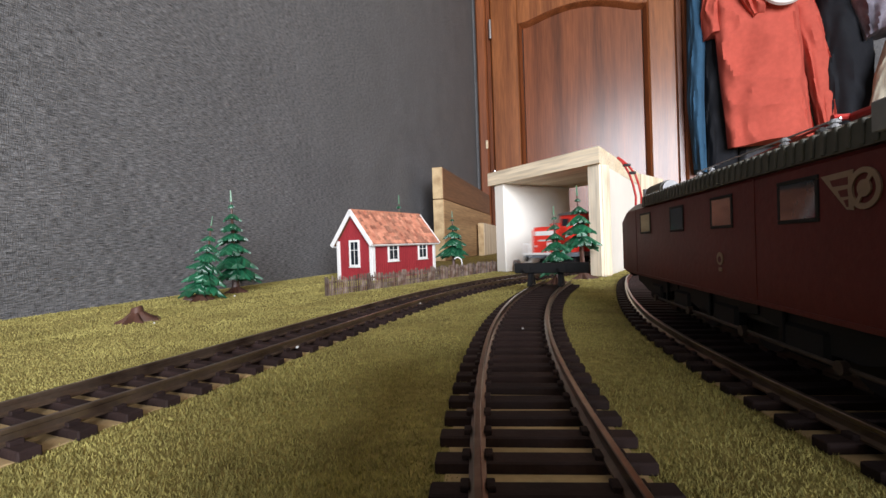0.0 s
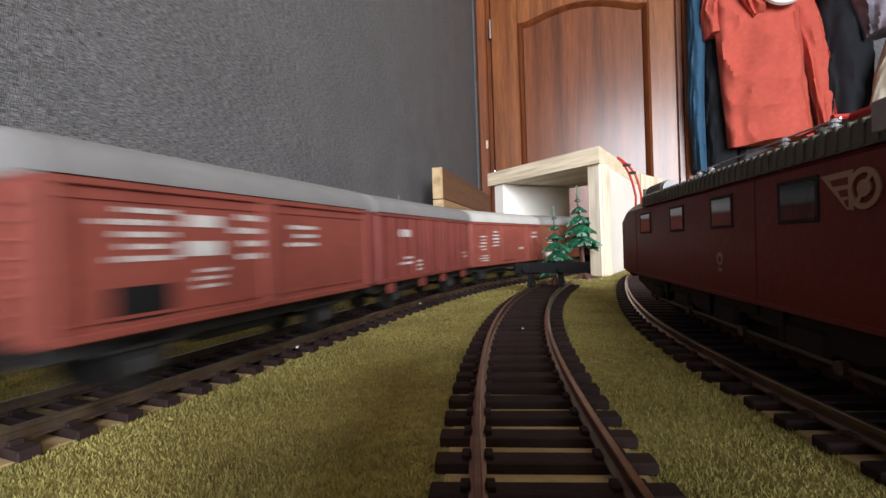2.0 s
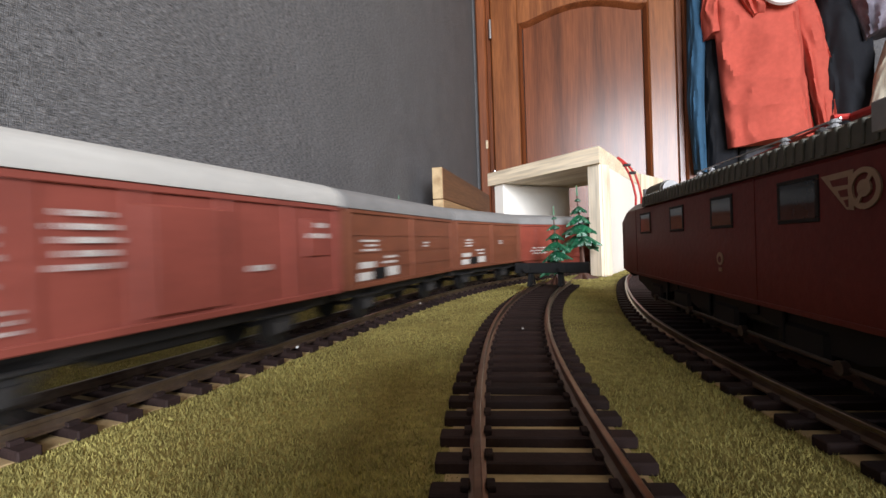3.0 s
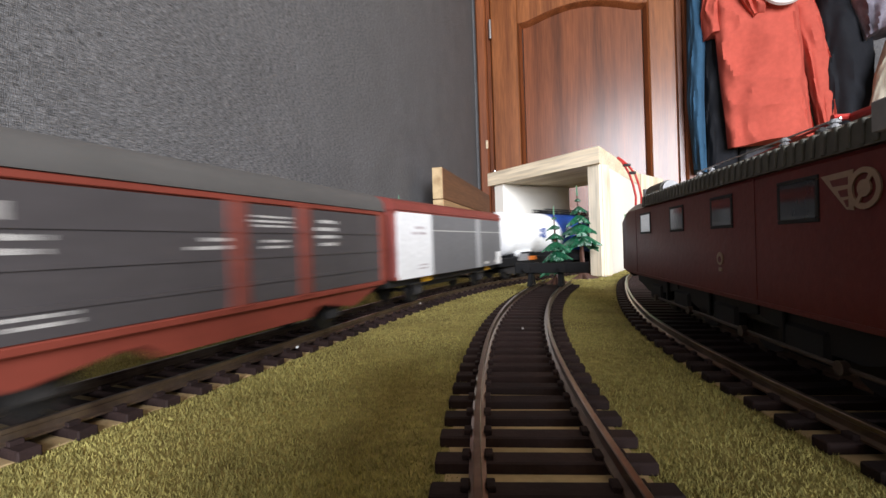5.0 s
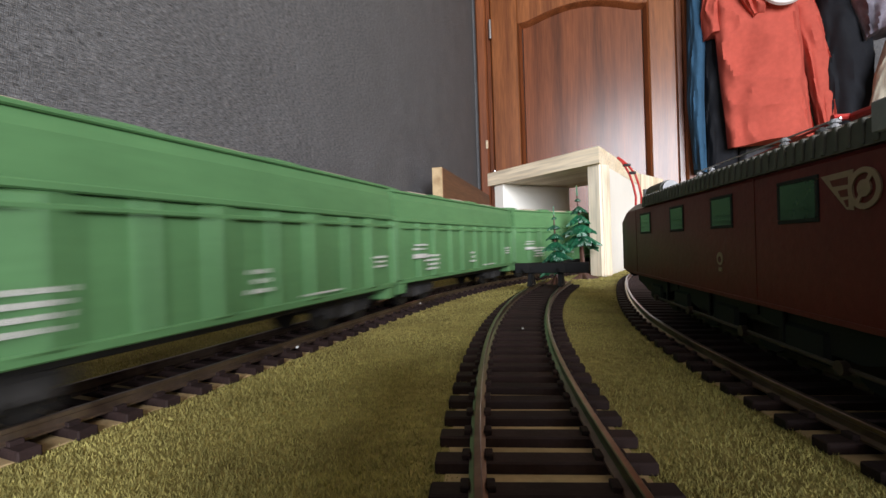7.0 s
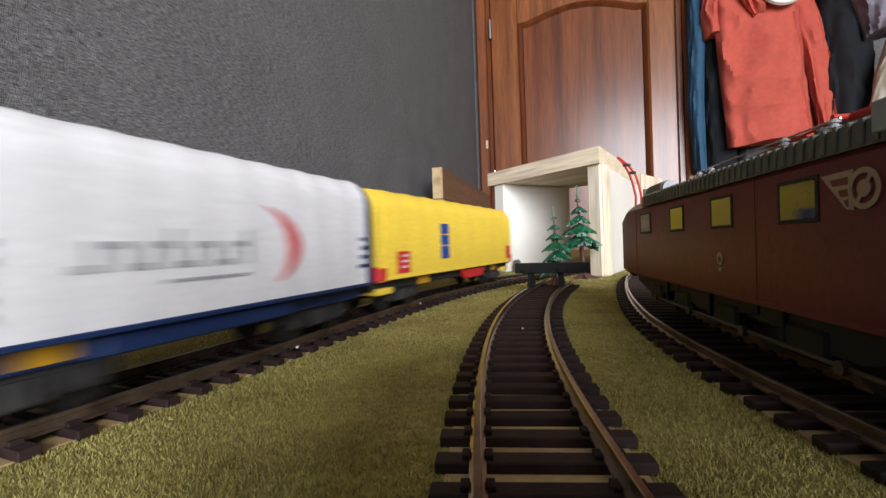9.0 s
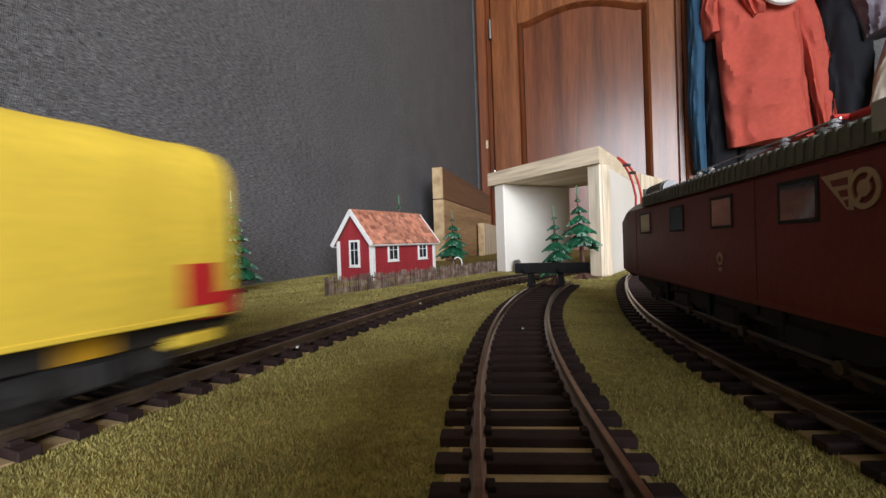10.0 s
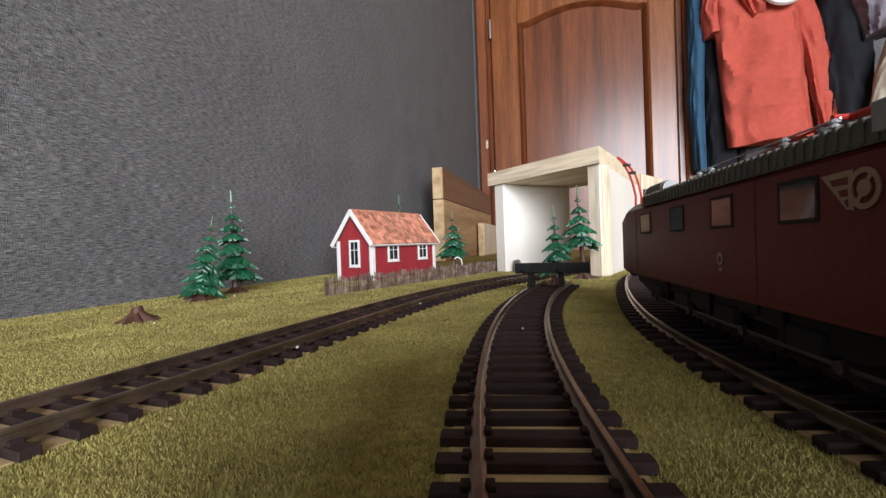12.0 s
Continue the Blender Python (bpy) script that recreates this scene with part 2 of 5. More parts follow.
def track(name, line, label, near, sleeper_step=7.5):
    """A model track: roadbed, two rails, sleepers with rail chairs; near: the stretch (first, last length) of single sleepers."""
    t = thing(name, Matrix.Identity(4), label, "railway track")
    z = RAIL_TOP
    part("roadbed", sweep(bmesh.new(), line[::2], [(-13.2, -0.4), (-12.9, 0.45), (12.9, 0.45), (13.2, -0.4)]), CHIPBOARD, t, "bare tan board under the track")
    for side in (-1, 1):
        o = 8.6 * side
        sec = [(-1.1, 1.95), (-1.1, 2.3), (-0.28, 2.6), (-0.28, z - 0.95), (-0.5, z - 0.75), (-0.5, z - 0.12), (-0.36, z), (0.36, z), (0.5, z - 0.12),
               (0.5, z - 0.75), (0.28, z - 0.95), (0.28, 2.6), (1.1, 2.3), (1.1, 1.95)]
        part("rail", sweep(bmesh.new(), line, [(o + a, b) for a, b in sec]), RAIL, t, "tarnished metal rail")
    bm = bx(-1.55, 1.55, -14.3, 14.3, 0.3, 2.0, 0.22)
    for side in (-1, 1):
        for dx in (-1, 1):
            box(bm, -1.0, 1.0, side * 8.6 + dx * 1.5 - 0.55, side * 8.6 + dx * 1.5 + 0.55, 1.9, 2.75, 0.12)
    bm.normal_update()
    bmesh.ops.scale(bm, vec=(MM,) * 3, verts=bm.verts)
    one = bpy.data.meshes.new("sleeper")
    bm.to_mesh(one)
    bm.free()
    one.materials.append(SLEEPER)
    rest_v, rest_f = [], []
    vs = [v.co.copy() for v in one.vertices]
    fs = [tuple(p.vertices) for p in one.polygons]
    s, run, nxt, count = 0.0, 0.0, 0.0, 0
    rnd = random.Random(len(line))
    for a, b in zip(line, line[1:]):
        d = (b - a).length
        while nxt <= run + d:
            p = a.lerp(b, (nxt - run) / d)
            m = pose(p.x * MM, p.y * MM, 0, 0, 0, math.degrees(math.atan2(b.y - a.y, b.x - a.x)) + rnd.uniform(-0.7, 0.7))
            if near[0] <= nxt <= near[1] and count < 290:
                ob = new("sleeper", one)
                ob.parent = t
                ob.matrix_basis = m
                count += 1
            else:
                k = len(rest_v)
                rest_v += [m @ v for v in vs]
                rest_f += [tuple(i + k for i in f) for f in fs]
            nxt += sleeper_step
        run += d
    if rest_v:
        data = bpy.data.meshes.new("sleepers_beyond")
        data.from_pydata(rest_v, [], rest_f)
        data.materials.append(SLEEPER)
        ob = new("sleepers_beyond", data)
        ob.parent = t
        tagged(ob, kind="stuff")
    return t


# ---- layout board and grass ----
def board():
    t = thing("layout_board", ROOM, "low wooden layout table covered with grass mat", "table")
    part("board_top", bx(2, 760, -3440, -30, -22, -0.5), CHIPBOARD, t)
    part("board_top", bx(760.5, 2640, -1300, -30, -22, -0.5), CHIPBOARD, t)
    part("board_top", bx(760.5, 2640, -3440, -2950, -22, -0.5), CHIPBOARD, t)
    for lx_, ly_ in ((40, -3400), (2580, -3400), (2580, -3000), (40, -2000), (700, -2000), (40, -80), (2580, -80), (2580, -1250), (1500, -1250)):
        part("leg", bx(lx_ - 22, lx_ + 22, ly_ - 22, ly_ + 22, -800, -22, 2), PINE_UP, t)


board()


def clear_of(line, p, r):
    """True where p is at least r from a line's points."""
    for q in line:
        if abs(q.x - p.x) < r and abs(q.y - p.y) < r and (q - p).length_squared < r * r:
            return False
    return True


def grass():
    n = 110
    bm = bmesh.new()
    bmesh.ops.create_grid(bm, x_segments=n, y_segments=n, size=0.5)
    for v in bm.verts:
        u, w = v.co.x + 0.5, v.co.y + 0.5
        X, Y = 4 + u * 752, -2200 + w * 2160
        v.co = Vector((X, Y, 0.25 + 0.35 * noise.noise((X * 0.03, Y * 0.03, 3.0))))
    tagged(part("grass_mat", bm, GRASS_MAT, m=ROOM, kind="structure"), "olive green model grass mat", "ground", kind="structure")
    bm = bmesh.new()
    bmesh.ops.create_grid(bm, x_segments=40, y_segments=20, size=0.5)
    for v in bm.verts:
        X, Y = 756 + (v.co.x + 0.5) * 1870, -1290 + (v.co.y + 0.5) * 1250
        v.co = Vector((X, Y, 0.25))
    tagged(part("grass_mat_far", bm, GRASS_MAT, m=ROOM), "olive green model grass mat on the side leg", "ground", kind="structure")
    # standing fibres, thickest where the board is seen from close by
    rnd = random.Random(5)
    lines = [[p for p in ln[::3] if -40 < p.y < 620] for ln in (MAIN, SIDING, LOCO_LINE)]
    wall_n = Vector((math.cos(radians(15.5)), -math.sin(radians(15.5))))
    corner = Vector((127.0, 1502.0))
    vs, fs = [], []
    made = 0
    while made < 300000:
        y = 28 + 560 * rnd.random() ** 2.1
        x = rnd.uniform(-0.98, 1.0) * (y * 1.06 + 12)
        p = Vector((x, y))
        if (p - corner).dot(wall_n) < 3 or x > 230:
            continue
        jit = rnd.uniform(12.7, 15.4)
        if not all(clear_of(ln, p, jit) for ln in lines):
            continue
        a, lean = rnd.uniform(0, 6.283), rnd.uniform(0.1, 1.1)
        hgt = rnd.uniform(0.3, 0.8)
        wd = rnd.uniform(0.07, 0.14) * (1 + y / 160)
        b = rnd.uniform(0, 6.283)
        dx, dy = math.cos(a) * wd, math.sin(a) * wd
        k = len(vs)
        vs += [((x - dx) * MM, (y - dy) * MM, 0), ((x + dx) * MM, (y + dy) * MM, 0),
               ((x + math.cos(b) * lean * hgt) * MM, (y + math.sin(b) * lean * hgt) * MM, (0.2 + hgt) * MM)]
        fs.append((k, k + 1, k + 2))
        made += 1
    data = bpy.data.meshes.new("grass_fibres")
    data.from_pydata(vs, [], fs)
    data.materials.append(GRASS)
    tagged(new("grass_fibres", data), "short olive and straw coloured flock fibres", "grass", kind="stuff")


grass()


# ---- the door ----
def door():
    t = thing("door_1", ROOM, "closed brown varnished wooden door with an arched panel", "door", kind="structure")
    Z0, Z1 = -800, 1260
    # jambs and architrave
    part("architrave", bx(14, 46, -26, -0.5, Z0, Z1 + 70, 5), JAMB_WOOD, t, "reddish door casing")
    part("jamb", bx(46.5, 61, -16, -0.5, Z0, Z1, 2), DOOR_WOOD, t)
    part("architrave", bx(634, 664, -28, -0.5, Z0, Z1 + 70, 6), JAMB_WOOD, t)
    part("jamb", bx(617, 633.5, -17, -0.5, Z0, Z1, 2), DOOR_WOOD, t)
    part("architrave", bx(46.5, 633.5, -26, -0.5, Z1 + 4, Z1 + 70, 5), JAMB_WOOD, t)
    # leaf
    part("stile", bx(64, 152, -24, -0.5, Z0 + 8, Z1, 3), STILE_WOOD, t, "lighter striped side rail of the door")
    part("stile", bx(541, 614, -24, -0.5, Z0 + 8, Z1, 3), STILE_WOOD, t)
    arch = [(152.5 + 388 * i / 24, 742 + 36 * math.sin(math.pi * min(1, max(0, (i - 1.5) / 21)))) for i in range(25)]
    part("top_rail", prism(bmesh.new(), arch + [(540.5, Z1), (152.5, Z1)], "y", -24, -0.5), STILE_WOOD, t)
    part("bottom_rail", bx(152.5, 540.5, -24, -0.5, Z0 + 8, Z0 + 190, 2), STILE_WOOD, t)
    part("panel", bx(168, 525, -12, -4, Z0 + 195, 815, 1), DOOR_WOOD, t, "glossy plain panel of the door")
    # moulding round the panel
    ins = [(p[0] * 0.935 + 346.5 * 0.065, p[1] - 15) for p in arch]
    loop_o = [(152.5, Z0 + 190)] + arch + [(540.5, Z0 + 190)]
    loop_i = [(168, Z0 + 205)] + ins + [(525, Z0 + 205)]
    bm = bmesh.new()
    rows = []
    for f, d in ((0.0, -25), (0.3, -29), (0.65, -22), (1.0, -11)):
        rows.append([bm.verts.new((o[0] + (i[0] - o[0]) * f, d, o[1] + (i[1] - o[1]) * f)) for o, i in zip(loop_o, loop_i)])
    for a, b in zip(rows, rows[1:]):
        for i in range(len(a)):
            j = (i + 1) % len(a)
            bm.faces.new((a[i], a[j], b[j], b[i]))
    bmesh.ops.recalc_face_normals(bm, faces=bm.faces)
    part("moulding", bm, DOOR_WOOD, t, "dark bead round the panel", smooth=True)
    for hz in (735, 240, -600):
        bm = cyl(bmesh.new(), (62.5, -28, hz), "z", 4.2, 62, 12)
        part("hinge", bm, STEEL, t, "steel barrel hinge")
    # small catch on the casing
    part("latch", bx(36, 44, -31, -26, 345, 372, 1.5), PINE, t)


door()


# ---- timber shelter over the line ----
BOX_M = pose(0.059, 0.467, 0, 0, 0, -57.9)


def shelter():
    t = thing("timber_portal", BOX_M, "pale pine board portal standing over the railway line", "portal")
    # both side boards are pine whose bright light is put into the colour
    part("side_board", bx(-4, 11, 0, 99, 0, 91.8, 0.8), GLARE_PINE, t, "pine side board, glare of full light painted in as white")
    part("post", bx(118, 131, 0, 13, 0, 91.8, 1.0), PINE_UP, t, "knotty pine post")
    part("side_board", prism(bmesh.new(), [(131.5, 2), (51, 172), (41, 168), (121, 13.5)], "z", 0, 91.8), GLARE_PINE, t, "pale side board set at a slant")
    part("top_board", prism(bmesh.new(), [(-11, -3), (133, -3), (52, 172), (40, 172), (72, 106), (-11, 106)], "z", 92, 105.5), PINE, t, "pine top board with visible grain")
    part("rear_board", prism(bmesh.new(), [(52, 174), (36, 245), (26, 243), (41, 174)], "z", 0, 105.5), PINE_UP, t, "pale board behind the portal")
    return t


shelter()


# ---- planks leaning by the wall ----
def plank(y0, y1, z0, z1, x0, x1, material, label):
    t = part("plank", bx(x0, x1, y0, y1, z0, z1, 1.5), material, m=ROOM)
    # cap over the plank's end, coloured paler to imitate light falling on it
    part("sawn_end", bx(x0 + 0.8, x1 - 0.8, y0 - 1.2, y0 - 0.05, z0 + 0.8, z1 - 0.8, 0.3), LIT_END_GRAIN, t, "sawn end with dark flecks, light painted into its pale tone")
    return tagged(t, label, "plank", "planks by the wall")


plank(-690, -150, 0.4, 116, 43, 64, OLD_PINE, "pale worn plank standing on edge by the wall")
plank(-690, -160, 116.4, 176, 43, 64, OLD_DARK, "dark stained plank resting on a paler one")
plank(-395, -70, 0.4, 82, 70, 86, PINE_UP, "short pale plank end standing by the wall")


# ---- red cottage ----
RED_BOARDS = mat("falun_red_boards", (0.30, 0.022, 0.030), 0.7, 0, 0.12, 90, 0.3, 500, (0.21, 0.014, 0.02))
TILE = mat("clay_roof_tiles", (0.45, 0.20, 0.125), 0.75, 0, 0.25, 120, 0.2, 700, (0.30, 0.095, 0.055), island=0.42)
HOUSE_M = pose(-0.065, 0.405, 0.0, 0, 0, 57.9)


def cottage():
    t = thing("cottage", HOUSE_M, "small red wooden cottage with white trim and tiled roof", "house")
    L, W, E, Rg = 103.0, 43.0, 37.5, 64.5
    bm = prism(bmesh.new(), [(0, 0), (W, 0), (W, E), (W / 2, Rg), (0, E)], "x", 0, L)
    part("wall", bm, RED_BOARDS, t, "red weatherboard walls")
    # board battens on the front and gable
    for i in range(1, 34):
        part("board_strip", bx(i * 3.05 - 0.25, i * 3.05 + 0.25, -0.28, -0.02, 0.5, E - 1), RED_BOARDS, t)
    for i in range(1, 14):
        yy = i * 3.07
        top = E + (Rg - E) * (1 - abs(yy - W / 2) / (W / 2)) - 2
        part("board_strip", bx(-0.28, -0.02, yy - 0.25, yy + 0.25, 0.5, top), RED_BOARDS, t)
    for (cx, cy) in ((0, 0), (L, 0), (0, W), (L, W)):
        part("corner_trim", bx(cx - 1.6 if cx == 0 else cx - 2.8, cx + 3.0 if cx == 0 else cx + 1.6, cy - 1.0 if cy == 0 else cy - 2.6,
                               cy + 2.6 if cy == 0 else cy + 1.0, 0.2, E, 0.2), WHITE_PAINT, t, "white corner board")

    def window(m, w, h):
        f = part("window", bx(-w / 2 + 1.2, w / 2 - 1.2, -0.5, 0.25, -h / 2 + 1.2, h / 2 - 1.2), GLASS_DARK, t, "dark glazed window")
        f.matrix_basis = m
        for a in ((-w / 2, -w / 2 + 1.9, -h / 2, h / 2), (w / 2 - 1.9, w / 2, -h / 2, h / 2), (-w / 2 + 1.95, w / 2 - 1.95, h / 2 - 1.9, h / 2),
                  (-w / 2 + 1.95, w / 2 - 1.95, -h / 2, -h / 2 + 1.9)):
            part("frame", bx(a[0], a[1], -1.1, 0.3, a[2], a[3], 0.15), WHITE_PAINT, f)
        part("mullion", bx(-0.25, 0.25, -0.8, -0.45, -h / 2 + 1.9, h / 2 - 1.9), WHITE_PAINT, f)
        part("transom", bx(-w / 2 + 1.9, w / 2 - 1.9, -0.75, -0.45, h * 0.12 - 0.25, h * 0.12 + 0.25), WHITE_PAINT, f)
        part("sill", bx(-w / 2 - 0.6, w / 2 + 0.6, -1.6, 0.2, -h / 2 - 0.9, -h / 2 - 0.05, 0.15), WHITE_PAINT, f)
    for cx in (30, 80):
        window(pose(cx * MM, -0.0003, 0.0255), 16.5, 17.5)
    window(pose(-0.0003, W / 2 * MM, 0.0255, 0, 0, -90), 13.0, 25)
    # roof
    sl = math.atan2(Rg - E, W / 2)
    ln = math.hypot(Rg - E, W / 2) + 6.5
    rnd = random.Random(11)
    for side in (0, 1):
        bm = bmesh.new()
        box(bm, -4.5, L + 4.5, -ln, 0.0, -0.9, 0.0)
        m = pose(0, W / 2 * MM, (Rg + 1.0) * MM) @ pose(0, 0, 0, 0, 0, 180 * side) @ pose(0, 0, 0, math.degrees(sl))
        if side:
            m = pose(L * MM, 0, 0) @ m
        roof = part("roof", bm, OLD_DARK, t, "tiled saddle roof")
        roof.matrix_basis = m
        tiles = bmesh.new()
        nc, nr = 27, 9
        cw, rh = (L + 9.0) / nc, ln / nr
        for r in range(nr):
            for c in range(nc):
                x0, y0 = -4.5 + c * cw, -ln + r * rh
                lift = rnd.uniform(0, 0.12)
                ring0, ring1 = [], []
                for k in range(5):
                    f = k / 4
                    zz = 0.25 + 1.25 * math.sin(math.pi * f) + lift
                    ring0.append((x0 + f * cw * 0.9, y0 - 0.5, zz + 0.4))
                    ring1.append((x0 + f * cw * 0.9, y0 + rh + 0.1, zz))
                low0 = [(x0 + cw * 0.98, y0 - 0.5, 0.05), (x0, y0 - 0.5, 0.05)]
                low1 = [(x0 + cw * 0.98, y0 + rh, 0.05), (x0, y0 + rh, 0.05)]
                a = [tiles.verts.new(p) for p in ring0 + low0]
                b = [tiles.verts.new(p) for p in ring1 + low1]
                for i in range(7):
                    j = (i + 1) % 7
                    tiles.faces.new((a[i], b[i], b[j], a[j]))
                tiles.faces.new(a)
        part("roof_tiles", tiles, TILE, roof, "rows of weathered red clay tiles", kind="stuff")
        for gx in (-5.6, L + 4.55):
            part("bargeboard", bx(gx, gx + 1.05, -ln - 0.6, 0.6, -2.6, 1.6, 0.15), WHITE_PAINT, roof, "white gable board")
        part("gutter", bx(-4.4, L + 4.4, -ln - 1.4, -ln - 0.55, -1.6, 0.4, 0.2), WHITE_PAINT, roof, "white eaves board")
    rd = cyl(bmesh.new(), (L / 2, W / 2, Rg + 1.6), "x", 1.3, L + 9, 10)
    part("ridge_tiles", rd, TILE, t)
    return t


cottage()


# ---- picket fence ----
FENCE_WOOD = mat("weathered_fence_wood", (0.105, 0.060, 0.042), 0.9, 0, 0.3, 200, 0.3, 900, (0.25, 0.20, 0.17), island=0.45)


def fence():
    a, b = Vector((-76.0, 284.0)), Vector((57.0, 478.0))
    t = thing("picket_fence", Matrix.Identity(4), "low weathered brown picket fence beside the railway line", "fence")
    d = (b - a)
    n = 6
    rnd = random.Random(3)
    ang = math.degrees(math.atan2(d.y, d.x))
    seg = d.length / n
    for i in range(n):
        p = a + d * (i / n)
        m = pose(p.x * MM, p.y * MM, 0, 0, 0, ang + rnd.uniform(-1.2, 1.2))
        panel = part("fence_panel", bx(0.3, seg - 0.3, -0.5, 0.3, 3.2, 4.3), FENCE_WOOD, t, m=m)
        part("rail", bx(0.3, seg - 0.3, -0.5, 0.3, 8.2, 9.2), FENCE_WOOD, panel)
        part("post", bx(-0.8, 0.8, -0.9, 0.9, 0, 12.4, 0.2), FENCE_WOOD, panel)
        k = 0.9
        while k < seg - 0.7:
            w = rnd.uniform(0.55, 0.95)
            h = rnd.uniform(10.4, 13.0)
            lean = rnd.uniform(-0.35, 0.35)
            bm = bmesh.new()
            prism(bm, [(k, 0.2), (k + w, 0.2), (k + w + lean, h - 0.7), (k + w / 2 + lean, h), (k + lean, h - 0.6)], "y", -1.1, -0.5)
            part("picket", bm, FENCE_WOOD, panel)
            k += w + rnd.uniform(0.7, 1.35)


fence()


# ---- trees ----
NEEDLES = mat("green_plastic_foliage", (0.014, 0.100, 0.046), 0.34, 0, 0.2, 160, 0.3, 800, (0.007, 0.050, 0.028), island=0.35)
TIP = mat("pale_green_plastic", (0.10, 0.22, 0.13), 0.3, 0, 0.2, 160, island=0.2)
BARK = mat("brown_plastic_bark", (0.085, 0.038, 0.026), 0.45, 0, 0.2, 200, 0.4, 900)


def fir(name, x, y, h, label, lean=(0, 0), trunk=0.14, tiers=8, seed=1, spread=0.30, roots=True):
    """A moulded plastic fir: root plate, trunk, tiers of toothed drooping branches."""
    rnd = random.Random(seed)
    t = thing(name, pose(x * MM, y * MM, 0.0002, lean[0], lean[1], 0) @ pose(0, 0, 0, 0, 0, rnd.uniform(0, 360)), label, "tree", "model fir trees")
    bm = bmesh.new()
    rings = []
    for i in range(9):
        f = i / 8
        r = (0.028 * (1 - f) + 0.006) * h * (1.35 if i == 0 else 1)
        rings.append([(math.cos(a) * r * (1 + 0.12 * math.sin(3 * a + i)), math.sin(a) * r, f * h) for a in (k * math.pi / 4 for k in range(8))])
    loft(bm, rings)
    part("trunk", bm, BARK, t, "brown trunk", smooth=True)
    part("tip", cyl(bmesh.new(), (0, 0, h * 1.02), "z", 0.013 * h, h * 0.12, 6, 0.006 * h), TIP, t)
    if roots:
        bm = bmesh.new()
        for k in range(8):
            a = k * math.pi / 4 + rnd.uniform(-0.3, 0.3)
            q = rnd.uniform(7.0, 11.0)
            prof = []
            for f in (0, 0.35, 0.7, 1.0):
                rr, z, w = 1.5 + f * q, 4.6 * (1 - f) ** 1.6 + 0.9, 2.8 * (1 - f * 0.72)
                ca, sa = math.cos(a + 0.25 * f), math.sin(a + 0.25 * f)
                prof.append([(ca * rr - sa * w * o, sa * rr + ca * w * o, zz) for o, zz in ((-1, 0), (-0.5, z * 0.8), (0, z), (0.5, z * 0.8), (1, 0))])
            loft(bm, prof)
        part("root_plate", bm, BARK, t, "spreading brown root plate", smooth=True)
    for i in range(tiers):
        f = i / (tiers - 1)
        z = h * (trunk + (0.93 - trunk) * f ** 0.92)
        r = h * spread * (1 - f) ** 0.85 + h * 0.035
        bm = bmesh.new()
        nb = max(6, int(11 - 4 * f))
        off = rnd.uniform(0, 6.28)
        for k in range(nb):
            a = off + k * 2 * math.pi / nb + rnd.uniform(-0.25, 0.25)
            L = r * rnd.uniform(0.72, 1.12)
            drop = L * rnd.uniform(0.50, 0.85)
            ca, sa = math.cos(a), math.sin(a)
            hw = L * 0.34
            # toothed frond with a raised spine
            steps = 7
            spine_t, left, right = [], [], []
            for j in range(steps + 1):
                g = j / steps
                px, pz = g * L, z - drop * g ** 1.4 + L * 0.10
                wd = hw * math.sin(math.pi * min(1, 0.22 + 0.78 * g)) + (0.26 * hw if j % 2 else -0.20 * hw) * (j not in (0, steps))
                spine_t.append((px, 0, pz))
                left.append((px - (0.10 * L if j % 2 == 0 else -0.03 * L), wd, pz - wd * 0.55))
                right.append((px - (0.10 * L if j % 2 == 0 else -0.03 * L), -wd, pz - wd * 0.55))
            th = 0.018 * h
            def P(p, dz=0.0):
                return bm.verts.new((p[0] * ca - p[1] * sa, p[0] * sa + p[1] * ca, p[2] + dz))
            tops = [[P(q) for q in row] for row in (left, spine_t, right)]
            bots = [[P(q, -th) for q in row] for row in (left, spine_t, right)]
            for j in range(steps):
                for c in (0, 1):
                    bm.faces.new((tops[c][j], tops[c + 1][j], tops[c + 1][j + 1], tops[c][j + 1]))
                    bm.faces.new((bots[c][j + 1], bots[c + 1][j + 1], bots[c + 1][j], bots[c][j]))
                bm.faces.new((tops[0][j + 1], bots[0][j + 1], bots[0][j], tops[0][j]))
                bm.faces.new((tops[2][j], bots[2][j], bots[2][j + 1], tops[2][j + 1]))
            bm.faces.new((tops[0][-1], tops[1][-1], bots[1][-1], bots[0][-1]))
            bm.faces.new((tops[1][-1], tops[2][-1], bots[2][-1], bots[1][-1]))
        bmesh.ops.recalc_face_normals(bm, faces=bm.faces)
        part("branch_tier", bm, NEEDLES, t)
    return t


fir("fir_tree", -157, 284, 51, "green plastic fir tree leaning over, brown root plate", (4, 12), 0.24, 7, 2, 0.24)
fir("fir_tree", -156, 330, 71, "green plastic fir tree with a bare tip", (0, -1), 0.27, 7, 7, 0.235)
fir("fir_tree", 12, 520, 65, "green plastic fir tree beside the planks", (0, 0), 0.42, 5, 5, 0.27)
fir("fir_tree", 80, 312, 51, "green plastic fir tree behind the buffer stop", (0, -1), 0.30, 6, 9, 0.23)
fir("fir_tree", 110, 346, 68, "dark green fir tree with a tall bare trunk", (0, -3), 0.50, 5, 12, 0.22)
fir("fir_tree", -50, 520, 84, "slim green plastic fir tree behind the cottage", (0, 0), 0.3, 8, 4, 0.20)


